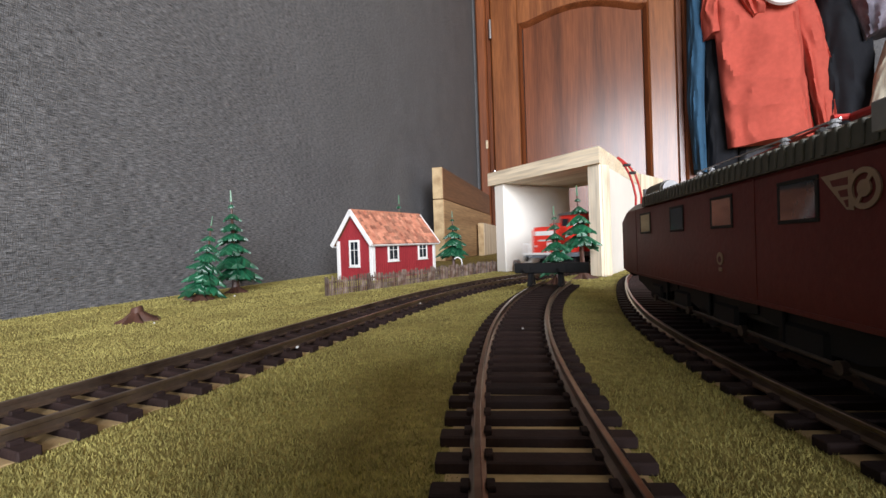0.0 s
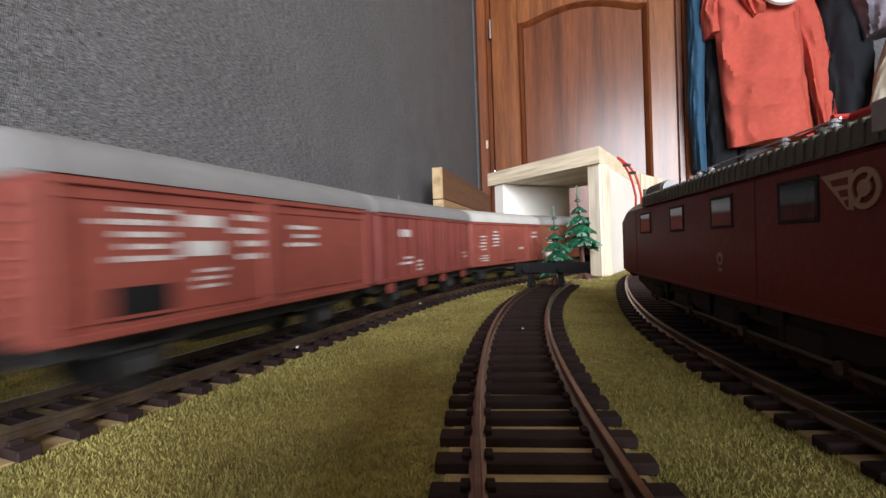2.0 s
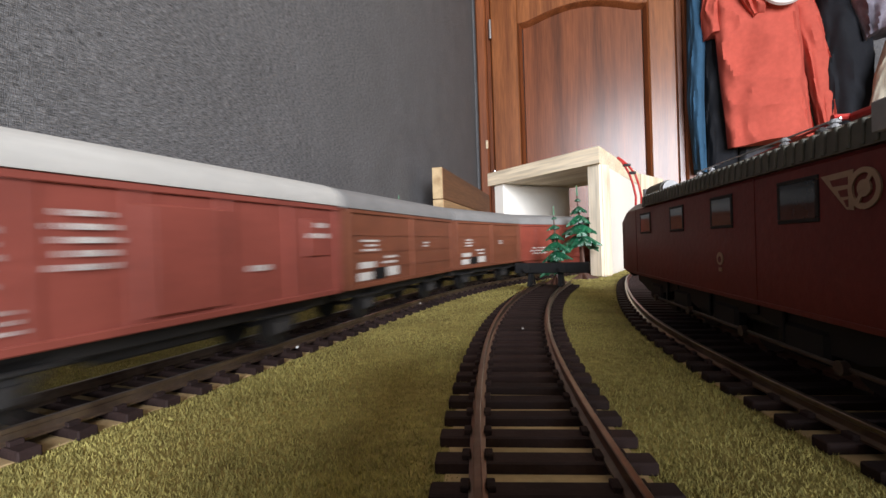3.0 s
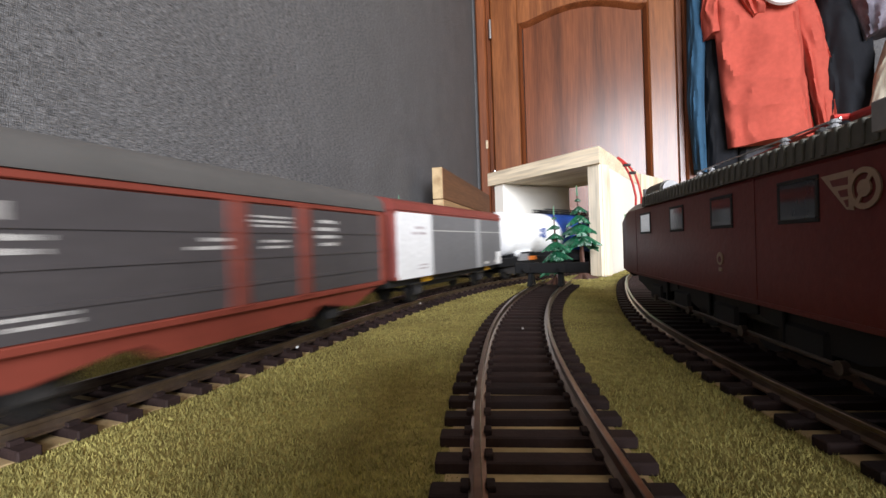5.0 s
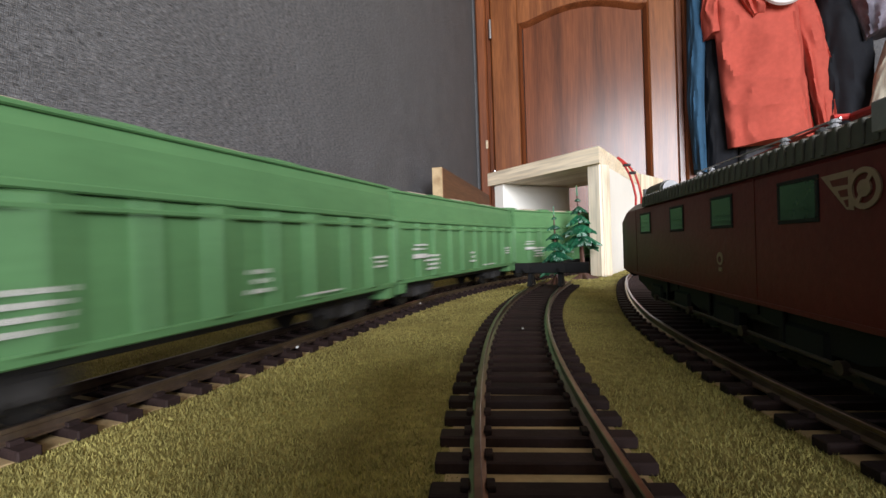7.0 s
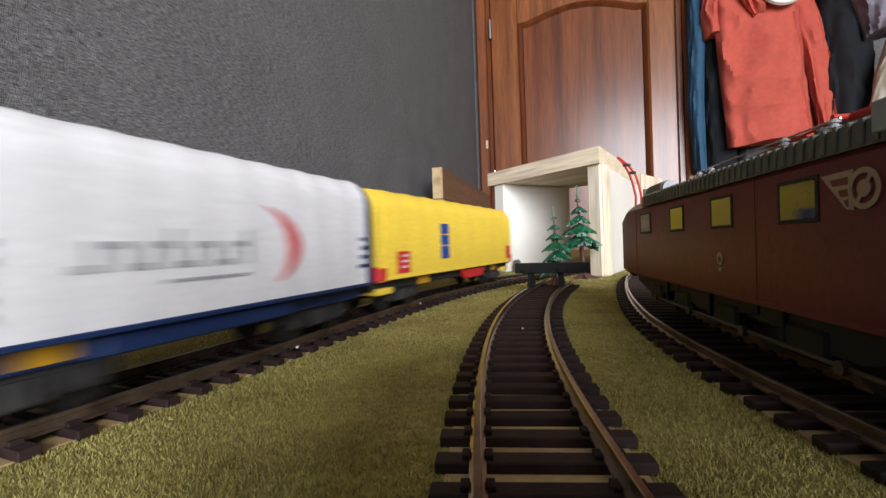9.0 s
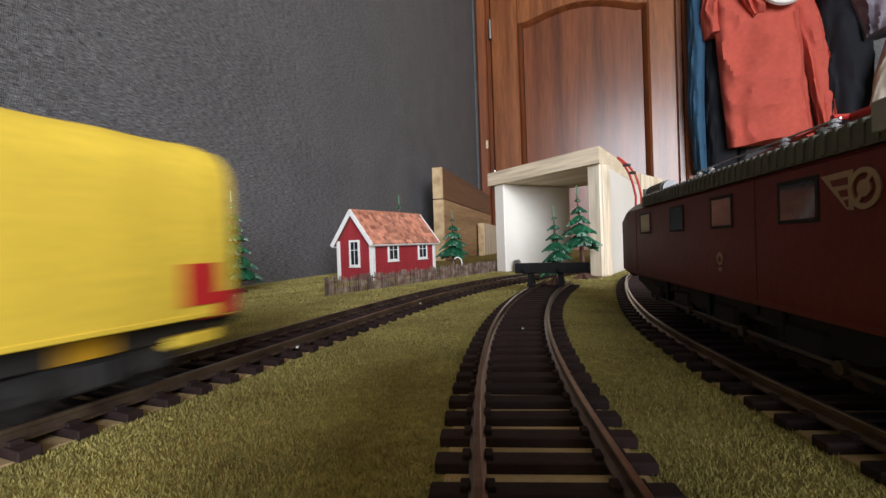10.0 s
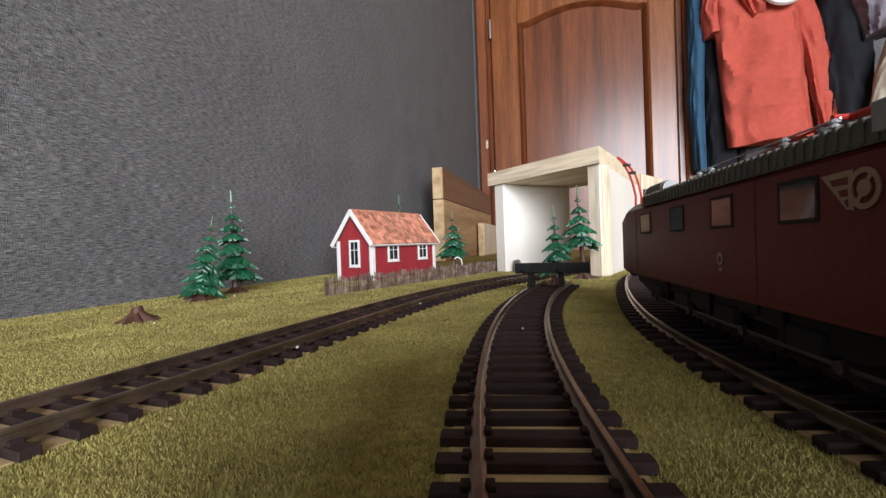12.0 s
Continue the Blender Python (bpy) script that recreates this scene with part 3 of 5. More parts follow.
def stump():
    t = thing("tree_stump", pose(-0.142, 0.203, 0.0002, 0, 0, 20), "brown plastic tree stump with spreading roots", "tree stump")
    bm = bmesh.new()
    rings = []
    for z, r in ((0, 5.0), (2, 4.0), (4.0, 2.7), (6.2, 2.3), (6.8, 1.8)):
        rings.append([(math.cos(a) * r * (1 + 0.1 * math.sin(4 * a)), math.sin(a) * r, z + (0.5 * math.cos(a) if z > 6 else 0)) for a in (k * math.pi / 6 for k in range(12))])
    loft(bm, rings)
    part("trunk", bm, BARK, t, smooth=True)
    rnd = random.Random(8)
    for k in range(9):
        a = k * 0.7
        q = rnd.uniform(7.0, 10.5)
        bm = bmesh.new()
        prof = []
        for f in (0, 0.3, 0.65, 1.0):
            rr, z, w = 1.5 + f * q, 5.0 * (1 - f) ** 1.5 + 0.5, 2.6 * (1 - f * 0.7)
            ca, sa = math.cos(a + 0.3 * f), math.sin(a + 0.3 * f)
            prof.append([(ca * rr - sa * w * o, sa * rr + ca * w * o, zz) for o, zz in ((-1, 0), (-0.5, z * 0.8), (0, z), (0.5, z * 0.8), (1, 0))])
        loft(bm, prof)
        part("root", bm, BARK, t, smooth=True)


stump()


# ---- buffer stop at the siding's end ----
def buffer_stop():
    e, d = SIDING[-10], (SIDING[-9] - SIDING[-11]).normalized()
    t = thing("buffer_stop", pose(e.x * MM, e.y * MM, 0, 0, 0, math.degrees(math.atan2(d.y, d.x))), "black plastic buffer stop at the end of the siding", "buffer stop")
    part("beam", bx(-1.6, 1.8, -24.5, 17.5, 12.2, 18.2, 0.4), BLACK, t, "dark buffer beam")
    for s in (-1, 1):
        part("post", bx(-0.2, 2.6, s * 8.6 - 1.5, s * 8.6 + 1.5, 4.4, 12.3, 0.3), BLACK, t)
        part("shoe", bx(-4, 7, s * 8.6 - 1.6, s * 8.6 + 1.6, 4.55, 6.0, 0.3), BLACK, t)
        bm = bmesh.new()
        prism(bm, [(1.8, 15), (3.6, 15), (11, 5.0), (8.6, 5.0)], "y", s * 8.6 - 1.0, s * 8.6 + 1.0)
        part("strut", bm, BLACK, t)
        part("strut", prism(bmesh.new(), [(0.2, 13), (2.0, 13), (-4.0, 5.0), (-6.4, 5.0)], "y", s * 8.6 - 1.0, s * 8.6 + 1.0), BLACK, t)
        part("buffer", cyl(cyl(bmesh.new(), (-2.6, s * 10, 15), "x", 1.1, 2.4, 10), (-4.0, s * 10, 15), "x", 2.3, 0.7, 14), BLACK, t)


buffer_stop()


# ---- rolling stock, each in its own frame: x ahead, z up from the rail top ----
def rounded(w, z0, z1, r, n=4):
    """Outline of a box section with rounded top corners."""
    pts = [(-w, z0), (w, z0)]
    for k in range(n + 1):
        a = math.pi / 2 * k / n
        pts.append((w - r + r * math.cos(a), z1 - r + r * math.sin(a)))
    for k in range(n + 1):
        a = math.pi / 2 + math.pi / 2 * k / n
        pts.append((-w + r + r * math.cos(a), z1 - r + r * math.sin(a)))
    return pts


def roof_arc(w, z0, rise, n=10, flat=2.0):
    """Outline of a curved roof with thin eaves."""
    pts = [(-w, z0)]
    pts += [(w * math.cos(math.pi - math.pi * k / n), z0 + 0.8 + rise * math.sin(math.pi * k / n) ** (1 / flat)) for k in range(n + 1)]
    pts += [(w, z0)]
    return pts


def wheelset(t, x, r=5.4):
    bm = rod(bmesh.new(), (x, -8.6, r), (x, 8.6, r), 0.9, 8)
    for s in (-1, 1):
        cyl(bm, (x, s * 8.2, r), "y", r, 1.6, 20)
        cyl(bm, (x, s * 7.2, r), "y", r + 0.7, 0.5, 20)
        cyl(bm, (x, s * 9.2, r), "y", 2.0, 0.5, 10)
    part("wheelset", bm, DARK_STEEL, t, "dark metal wheels on an axle", smooth=True)


DARK_STEEL = mat("blackened_steel", (0.035, 0.033, 0.032), 0.45, 0.5, 0.15, 200)
DIRTY_BLACK = mat("dusty_black_frame", (0.016, 0.015, 0.015), 0.7, 0, 0.25, 160, fine=0.2, second=(0.035, 0.031, 0.028))


def buffers(t, L, material):
    for e in (-1, 1):
        for s in (-1, 1):
            bm = cyl(bmesh.new(), (e * (L / 2 + 1.6), s * 10, 11.4), "x", 1.1, 3.4, 10)
            cyl(bm, (e * (L / 2 + 3.5), s * 10, 11.4), "x", 2.5, 0.7, 14)
            part("buffer", bm, material, t)
        part("coupling", bx(e * (L / 2 + 2.6) - 3.2, e * (L / 2 + 2.6) + 3.2, -2.2, 2.2, 6.4, 8.2, 0.3), BLACK, t)


def bogie(t, x, material=None, wb=20.0):
    material = material or DIRTY_BLACK
    b = part("bogie", bx(x - wb / 2 + 4, x + wb / 2 - 4, -8, 8, 6.0, 8.6, 0.4), material, t)
    for s in (-1, 1):
        bm = bmesh.new()
        prism(bm, [(x - wb / 2 - 5, 5.2), (x - wb / 2 + 4, 4.4), (x - 5, 2.8), (x + 5, 2.8), (x + wb / 2 - 4, 4.4), (x + wb / 2 + 5, 5.2),
                   (x + wb / 2 + 5, 7.6), (x + 4, 8.6), (x - 4, 8.6), (x - wb / 2 - 5, 7.6)], "y", s * 10.4 - 0.9, s * 10.4 + 0.9)
        for ax in (-wb / 2, wb / 2):
            cyl(bm, (x + ax, s * 11.6, 5.4), "y", 1.9, 1.6, 12)
            box(bm, x + ax - 2.2, x + ax + 2.2, s * 11.2 - 0.7, s * 11.2 + 0.7, 3.4, 7.4, 0.3)
        for sp in (-2.2, 0, 2.2):
            cyl(bm, (x + sp, s * 11.7, 5.4), "z", 0.9, 4.0, 8)
        part("side_frame", bm, material, b)
    for ax in (-wb / 2, wb / 2):
        wheelset(t, x + ax)


def axle_guards(t, x, material):
    for s in (-1, 1):
        bm = bmesh.new()
        prism(bm, [(x - 6, 10.5), (x - 3, 3.4), (x + 3, 3.4), (x + 6, 10.5)], "y", s * 11.0 - 0.5, s * 11.0 + 0.5)
        box(bm, x - 2.4, x + 2.4, s * 12.0 - 1.0, s * 12.0 + 1.0, 3.8, 7.0, 0.4)
        box(bm, x - 9, x + 9, s * 11.9 - 0.6, s * 11.9 + 0.6, 8.2, 9.2, 0.3)
        part("axle_guard", bm, material, t)
    wheelset(t, x)


def bars(t, name, material, rows, y, label=""):
    """Illegible writing as plain bars on both flanks: (x0, x1, z0, z1) each, seen from the left flank."""
    for s in (1, -1):
        bm = bmesh.new()
        for x0, x1, z0, z1 in rows:
            a, b = (x0, x1) if s > 0 else (-x1, -x0)
            if name in ("plate", "placard", "panel", "opening"):
                part(name, bx(a, b, s * y - 0.08, s * y + 0.08, z0, z1), material, t, label)
            else:
                box(bm, a, b, s * y - 0.08, s * y + 0.08, z0, z1)
        if bm.verts:
            part(name, bm, material, t, label, kind="stuff")


def writing(rnd, x0, x1, z0, z1, rows=3):
    """Broken bars that fill a block of small print."""
    out = []
    h = (z1 - z0) / (rows * 1.5)
    for r in range(rows):
        z = z1 - h - r * h * 1.5
        x = x0 + rnd.uniform(0, 1.5)
        end = x1 - rnd.uniform(0, 0.35) * (x1 - x0)
        while x < end - 0.4:
            w = rnd.uniform(0.5, 1.5)
            out.append((x, min(x + w, end), z + h * 0.15, z + h * rnd.choice((0.75, 0.85, 0.85))))
            x += w + rnd.choice((0.3, 0.35, 0.9))
    return out


def paint(name, c, rough=0.5, dirt=0.62):
    return mat(name, c, rough, 0, 0.14, 70, 0.15, 600, tuple(v * dirt for v in c), (1, 1, 1), 0.0, 0.4, fine=0.1)


OXIDE = paint("oxide_red_paint", (0.265, 0.066, 0.048))
OXIDE_DARK = paint("dull_oxide_paint", (0.205, 0.046, 0.036))
BROWN = paint("wagon_brown_paint", (0.19, 0.062, 0.032))
BRIGHT_OXIDE = paint("orange_red_paint", (0.245, 0.052, 0.034))
ROOF_GREY = paint("dusty_grey_roof", (0.22, 0.215, 0.21), 0.75, 0.8)
ROOF_PALE = paint("pale_grey_roof", (0.50, 0.49, 0.46), 0.7, 0.8)
ROOF_DARK = paint("dark_grey_roof", (0.10, 0.095, 0.09), 0.7, 0.8)
GREY_PANEL = paint("dark_grey_panels", (0.078, 0.070, 0.072), 0.5, 0.8)
SLATE_PANEL = paint("slate_grey_panels", (0.155, 0.152, 0.157), 0.5, 0.88)
ALU = paint("grey_aluminium_panels", (0.25, 0.25, 0.255), 0.45, 0.85)
HATCH = paint("sandy_hatch_paint", (0.42, 0.36, 0.27), 0.7, 0.8)
BAND_GREY = paint("light_grey_band", (0.34, 0.34, 0.345), 0.5, 0.9)
GREY_INK = paint("grey_print", (0.27, 0.28, 0.31), 0.55, 0.9)
GREEN = paint("grass_green_paint", (0.098, 0.225, 0.090), 0.5, 0.75)
YELLOW = paint("yellow_tarpaulin", (0.86, 0.61, 0.065), 0.55, 0.9)
TARP_WHITE = paint("white_tarpaulin", (0.74, 0.74, 0.76), 0.5, 0.92)
NAVY = paint("navy_blue_paint", (0.012, 0.030, 0.10), 0.45, 0.8)
BLUE = paint("bright_blue_paint", (0.018, 0.062, 0.28), 0.4, 0.85)
TANK_WHITE = paint("white_tank_paint", (0.84, 0.84, 0.83), 0.35, 0.93)
TRAFFIC_RED = paint("traffic_red_paint", (0.74, 0.045, 0.028), 0.4, 0.88)
SIGN_YELLOW = paint("amber_plate", (0.62, 0.33, 0.02), 0.5)
SIGN_RED = paint("red_plate", (0.62, 0.03, 0.03), 0.5)
FRAME_GREY = paint("slate_grey_frame", (0.17, 0.20, 0.23), 0.5, 0.8)
POSTER = paint("white_poster", (0.78, 0.78, 0.78), 0.5, 0.93)
PALE_INK = paint("faded_print", (0.46, 0.40, 0.41), 0.6)
ORANGE = paint("orange_plate", (0.75, 0.20, 0.03), 0.5)


def box_wagon(name, label, L, body, roof, style, frame=None, axles="two", eave=39.3, rise=7.6, w=16.8, seed=1, roof_label="curved grey roof"):
    t = thing(name, Matrix.Identity(4), label, "freight wagon", "wagons of the passing train")
    rnd = random.Random(seed)
    frame = frame or DIRTY_BLACK
    h = L / 2
    part("underframe", bx(-h + 0.5, h - 0.5, -11.5, 11.5, 8.6, 12.4, 0.3), frame, t)
    part("body", bx(-h, h, -w + 0.6, w - 0.6, 12.5, eave, 0.5), body, t)
    part("roof", prism(bmesh.new(), roof_arc(w + 0.5, eave + 0.02, rise, 14, 1.35), "x", -h - 0.6, h + 0.6), roof, t, roof_label, smooth=True)
    part("eaves_strip", bx(-h, h, -w - 0.15, w + 0.15, eave - 1.5, eave - 0.05, 0.2), body, t)
    part("sill", bx(-h, h, -w - 0.1, w + 0.1, 12.0, 13.6, 0.25), body, t)
    ends = [(-h - 0.35, -h - 0.02), (h + 0.02, h + 0.35)]
    for a, b in ends:
        bm = bmesh.new()
        for yy in (-13.5, -4.5, 4.5, 13.5):
            box(bm, a - 0.4, b + 0.4, yy - 0.9, yy + 0.9, 12.6, eave - 0.4, 0.15)
        box(bm, a, b, -w + 1, w - 1, 24.5, 25.6)
        part("end_ribs", bm, body, t)
        # gable under the roof
        part("gable", prism(bmesh.new(), [(p[0] * 0.96, p[1] - 0.4) for p in roof_arc(w, eave, rise, 14, 1.35)], "x", a, b), body, t)
    buffers(t, L, DARK_STEEL)
    if axles == "two":
        for e in (-1, 1):
            axle_guards(t, e * L * 0.30, DIRTY_BLACK)
        part("brake_gear", bx(-L * 0.14, L * 0.14, -6, 6, 5.4, 8.4, 0.5), DIRTY_BLACK, t)
    else:
        for e in (-1, 1):
            bogie(t, e * (h - 24))
        part("brake_gear", bx(-L * 0.16, L * 0.16, -7, 7, 5.0, 8.4, 0.6), DIRTY_BLACK, t)

    def ribs(xs, wd=0.55, d=0.55, z0=13.2, z1=None, material=body, name_="rib"):
        for x_ in xs:
            for s in (-1, 1):
                part(name_, bx(x_ - wd, x_ + wd, s * (w - 0.6) - d, s * (w - 0.6) + d, z0, z1 or eave - 1.2, 0.15), material, t)

    def lines(zs, material=body, d=0.35, hh=0.32, x0=-h + 1, x1=h - 1):
        for z_ in zs:
            for s in (-1, 1):
                part("groove_rail", bx(x0, x1, s * (w - 0.6) - d, s * (w - 0.6) + d, z_ - hh, z_ + hh), material, t)
    y = w - 0.45
    if style == "slide":
        ribs([-h + 1, -0.5, 1.8, h - 1], 1.0, 0.9)
        lines([15.2, 36.0])
        bars(t, "lettering", INK, writing(rnd, h - 22, h - 8, 24, 35, 5) + [(h - 33, h - 25, 31.5, 34), (h - 33, h - 24, 25.5, 28.6)]
             + writing(rnd, h - 34, h - 25, 18, 23, 3) + writing(rnd, h - 46, h - 36, 23, 35, 4) + writing(rnd, 4 - h * 0.5, -6, 26, 33, 3), y, "white lettering")
        bars(t, "opening", BLACK, [(h - 21, h - 10, 14.5, 20.5)], y, "dark hatch")
        part("running_board", bx(-h + 6, h - 6, -3, 3, eave + rise + 0.9, eave + rise + 1.5), ROOF_GREY, t)
        bm = bmesh.new()
        for z_ in range(14, 37, 3):
            box(bm, h + 0.9, h + 1.3, 6, 12, z_, z_ + 0.5)
        for yy in (6, 12):
            box(bm, h + 0.9, h + 1.3, yy - 0.3, yy + 0.3, 12, 38)
        part("ladder", bm, body, t)
    elif style == "ribbed":
        ribs([-h + 1 + (L - 2) * k / 11 for k in range(12)], 0.5, 0.7)
        ribs([-9, 9], 0.8, 1.0)
        bars(t, "lettering", INK, [(h - 26, h - 17, 30, 33)] + writing(rnd, h - 30, h - 12, 17.5, 22, 2) + writing(rnd, h - 38, h - 30, 14.5, 20, 3) + writing(rnd, -h + 6, -h + 14, 18, 22, 2), y, "white lettering")
        for xx in (-h + 10, -12, 12, h - 10):
            for s in (-1, 1):
                part("bracket", bx(xx - 2.6, xx + 2.6, s * 15.4 - 0.6, s * 15.4 + 0.6, 7.8, 12.4, 0.3), body, t)
    elif style == "doors":
        ribs([-h + 1, -h * 0.55, -7, 12, h * 0.6, h - 1], 0.7, 0.8)
        for s in (-1, 1):
            part("sliding_door", bx(-6.5, 11.5, s * (w - 0.2) - 0.5, s * (w - 0.2) + 0.5, 14.2, 35.6, 0.4), body, t)
        for xx in (-h * 0.78,):
            for s in (-1, 1):
                part("vent_flap", bx(xx - 5, xx + 5, s * (w - 0.4) - 0.4, s * (w - 0.4) + 0.4, 24, 35, 0.3), body, t)
        bars(t, "lettering", INK, writing(rnd, h - 17, h - 8, 21, 31, 5) + writing(rnd, h - 34, h - 25, 23, 34, 5) + writing(rnd, h - 20, h - 8, 14.5, 19, 3) + writing(rnd, -h * 0.4, -h * 0.22, 20, 23, 1) + writing(rnd, -h + 6, -h + 16, 28, 34, 2), y + 0.5, "white lettering")
    elif style == "grooved":
        ribs([-h + 1, 0.0, h - 1], 1.4, 0.9)
        lines([18.6, 24.6, 30.6])
        bars(t, "lettering", INK, writing(rnd, h - 20, h - 8, 24, 29, 3) + [(h - 17, h - 7, 18.8, 21)] + [(h - 15, h - 6, 14.6, 17.4)] + writing(rnd, h - 34, h - 22, 19, 23, 2) + [(h - 35, h - 26, 15, 18.5)] + writing(rnd, -h * 0.36, -h * 0.2, 25, 28, 2), y + 0.2, "white lettering")
        bars(t, "plate", BLACK, [(h - 25, h - 16, 14.4, 18.6)], y + 0.2, "black plate")
    elif style == "plain":
        ribs([-h + 1, h - 1], 0.9, 0.8)
        ribs([-h + 1 + (L - 2) * k / 7 for k in range(1, 7)], 0.25, 0.25)
        bars(t, "lettering", INK, writing(rnd, h - 36, h - 10, 16, 22, 3) + writing(rnd, -h + 8, -h + 30, 15.5, 21, 2), y, "white lettering")
        for s in (-1, 1):
            part("solebar", prism(bmesh.new(), [(-h + 2, 12), (-h * 0.55, 7.0), (h * 0.55, 7.0), (h - 2, 12)], "y", s * 14.5 - 0.5, s * 14.5 + 0.5), body, t, "deep red side frame")
    elif style == "panel":
        for s in (-1, 1):
            part("side_panel", bx(-h + 2.5, h - 2.5, s * (w - 0.5) - 0.35, s * (w - 0.5) + 0.35, 13.8, eave - 1.8), GREY_PANEL, t, "dark grey sliding side panels")
        lines([18.5, 24.8, 31.0], GREY_PANEL, 0.75, 0.45, -h + 2.5, h - 2.5)
        ribs([-h + 1, -h * 0.30, h * 0.06, h - 1.2], 1.9, 1.1)
        bars(t, "lettering", INK, [(h - 18, h - 9, 31.8, 34.5)] + writing(rnd, h - 24, h - 8, 25.8, 30, 2) + writing(rnd, h - 28, h - 14, 15, 17.8, 2) + writing(rnd, h * 0.1, h * 0.26, 26, 29.5, 2)
             + writing(rnd, -h * 0.22, 0, 31.5, 35, 3) + writing(rnd, -h * 0.55, -h * 0.36, 26, 35, 4) + writing(rnd, -h * 0.2, -2, 26, 29, 2), y + 0.35, "white lettering")
        for s in (-1, 1):
            part("solebar", prism(bmesh.new(), [(-h + 3, 12), (-h * 0.7, 6.6), (-h * 0.42, 9.5), (-h * 0.34, 6.4), (h * 0.34, 6.4), (h * 0.42, 9.5), (h * 0.7, 6.6), (h - 3, 12)], "y", s * 15 - 0.5, s * 15 + 0.5), body, t, "red side frame with cut-outs")
    elif style == "banner":
        for s in (-1, 1):
            part("side_panel", bx(-h + 1.2, h * 0.52, s * w - 0.35, s * w + 0.35, 12.1, eave - 0.7), SLATE_PANEL, t, "grey sliding side panels")
        for s in (-1, 1):
            part("side_panel", bx(h * 0.52 + 0.3, h - 0.9, s * w - 0.38, s * w + 0.38, 12.1, eave - 0.7), POSTER, t, "white poster panel")
        bars(t, "lettering", PALE_INK, writing(rnd, h * 0.62, h * 0.86, 30, 35, 2) + writing(rnd, h * 0.6, h * 0.76, 15, 18, 2), w + 0.40, "faded print")
        lines([33.0], ROOF_PALE, 1.1, 0.22, -h + 1.5, h * 0.52)
        for s in (-1, 1):
            part("door_post", bx(-h * 0.42, -h * 0.32, s * (w + 0.2) - 0.35, s * (w + 0.2) + 0.35, 12.2, eave - 0.8), BAND_GREY, t)
        bars(t, "plate", SIGN_YELLOW, [(h - 38, h - 28, 9.0, 12.0), (-h + 12, -h + 20, 9.0, 12.0)], 12.5, "amber plate")
        bars(t, "placard", TANK_WHITE, [(-h + 2, -h + 11, 12.6, 20.5)], w + 0.5, "white placard")
        bars(t, "lettering", INK, [(-h * 0.62, -h * 0.52, 13.6, 15), (-h * 0.86, -h * 0.78, 13.6, 15)], w + 0.45, "white lettering")
    return t


def hopper(name, label, L):
    """Tall green ribbed wagon with stepped top and load hatches."""
    t = thing(name, Matrix.Identity(4), label, "freight wagon", "wagons of the passing train")
    h, w = L / 2, 16.9
    part("underframe", bx(-h + 2, h - 2, -11, 11, 7.8, 11.2, 0.3), DIRTY_BLACK, t)
    part("body", bx(-h, h, -w + 0.6, w - 0.6, 10.5, 36.5, 0.4), GREEN, t)
    part("ledge", bx(-h - 0.4, h + 0.4, -w - 0.5, w + 0.5, 36.4, 38.0, 0.3), GREEN, t)
    bm = prism(bmesh.new(), [(-w + 0.1, 38), (w - 0.1, 38), (w - 0.6, 45.8), (w - 1.8, 48.8), (-w + 1.8, 48.8), (-w + 0.6, 45.8)], "x", -h + 0.3, h - 0.3)
    part("top_hood", bm, GREEN, t)
    part("top_rim", bx(-h, h, -w + 1.0, w - 1.0, 48.7, 49.8, 0.3), GREEN, t)
    n = 9
    for i in range(n + 1):
        x_ = -h + 1.3 + (L - 2.6) * i / n
        for s in (-1, 1):
            part("rib", bx(x_ - (2.6 if i % 2 else 0.7), x_ + (2.6 if i % 2 else 0.7), s * (w - 0.6) - 1.3, s * (w - 0.6) + 1.3, 11.5, 36.3, 0.5), GREEN, t)
    for s in (-1, 1):
        part("side_rail", bx(-h, h, s * (w - 0.4) - 0.5, s * (w - 0.4) + 0.5, 10.2, 12.2, 0.3), GREEN, t)
        part("side_rail", bx(-h, h, s * (w - 0.4) - 1.0, s * (w - 0.4) + 1.0, 33.4, 34.6, 0.3), GREEN, t)
    for e in (-1, 1):
        part("corner_step", bx(e * (h - 3.5) - 3, e * (h - 3.5) + 3, -w + 0.2, w - 0.2, 6.0, 10.4, 0.4), GREEN, t)
        part("end_rail", bx(e * (h + 0.5) - 0.5, e * (h + 0.5) + 0.5, -w + 1, w - 1, 21, 22.4, 0.3), GREEN, t)
    for xx in (-h * 0.6, 0, h * 0.6):
        part("hatch", bx(xx - 8, xx + 8, -11, 11, 49.7, 51.4, 0.6), HATCH, t, "pale load hatch")
    for xx in (-h * 0.3, h * 0.3, h * 0.9):
        part("hatch", bx(xx - 6, xx + 6, -10, 10, 49.7, 52.0, 0.8), GREEN, t)
    rnd = random.Random(21)
    bars(t, "lettering", INK, writing(rnd, h - 24, h - 10, 23.5, 27, 2) + [(h - 24, h - 12, 20.5, 22.4)] + writing(rnd, h - 36, h - 20, 14, 22, 4)
         + writing(rnd, -h + 8, -h + 20, 18, 23, 3) + writing(rnd, -6, 2, 15, 22, 3) + writing(rnd, -h * 0.5, -h * 0.2, 12.6, 13.8, 1), w + 0.75, "white lettering")
    buffers(t, L, DARK_STEEL)
    for e in (-1, 1):
        bogie(t, e * (h - 25))
    return t


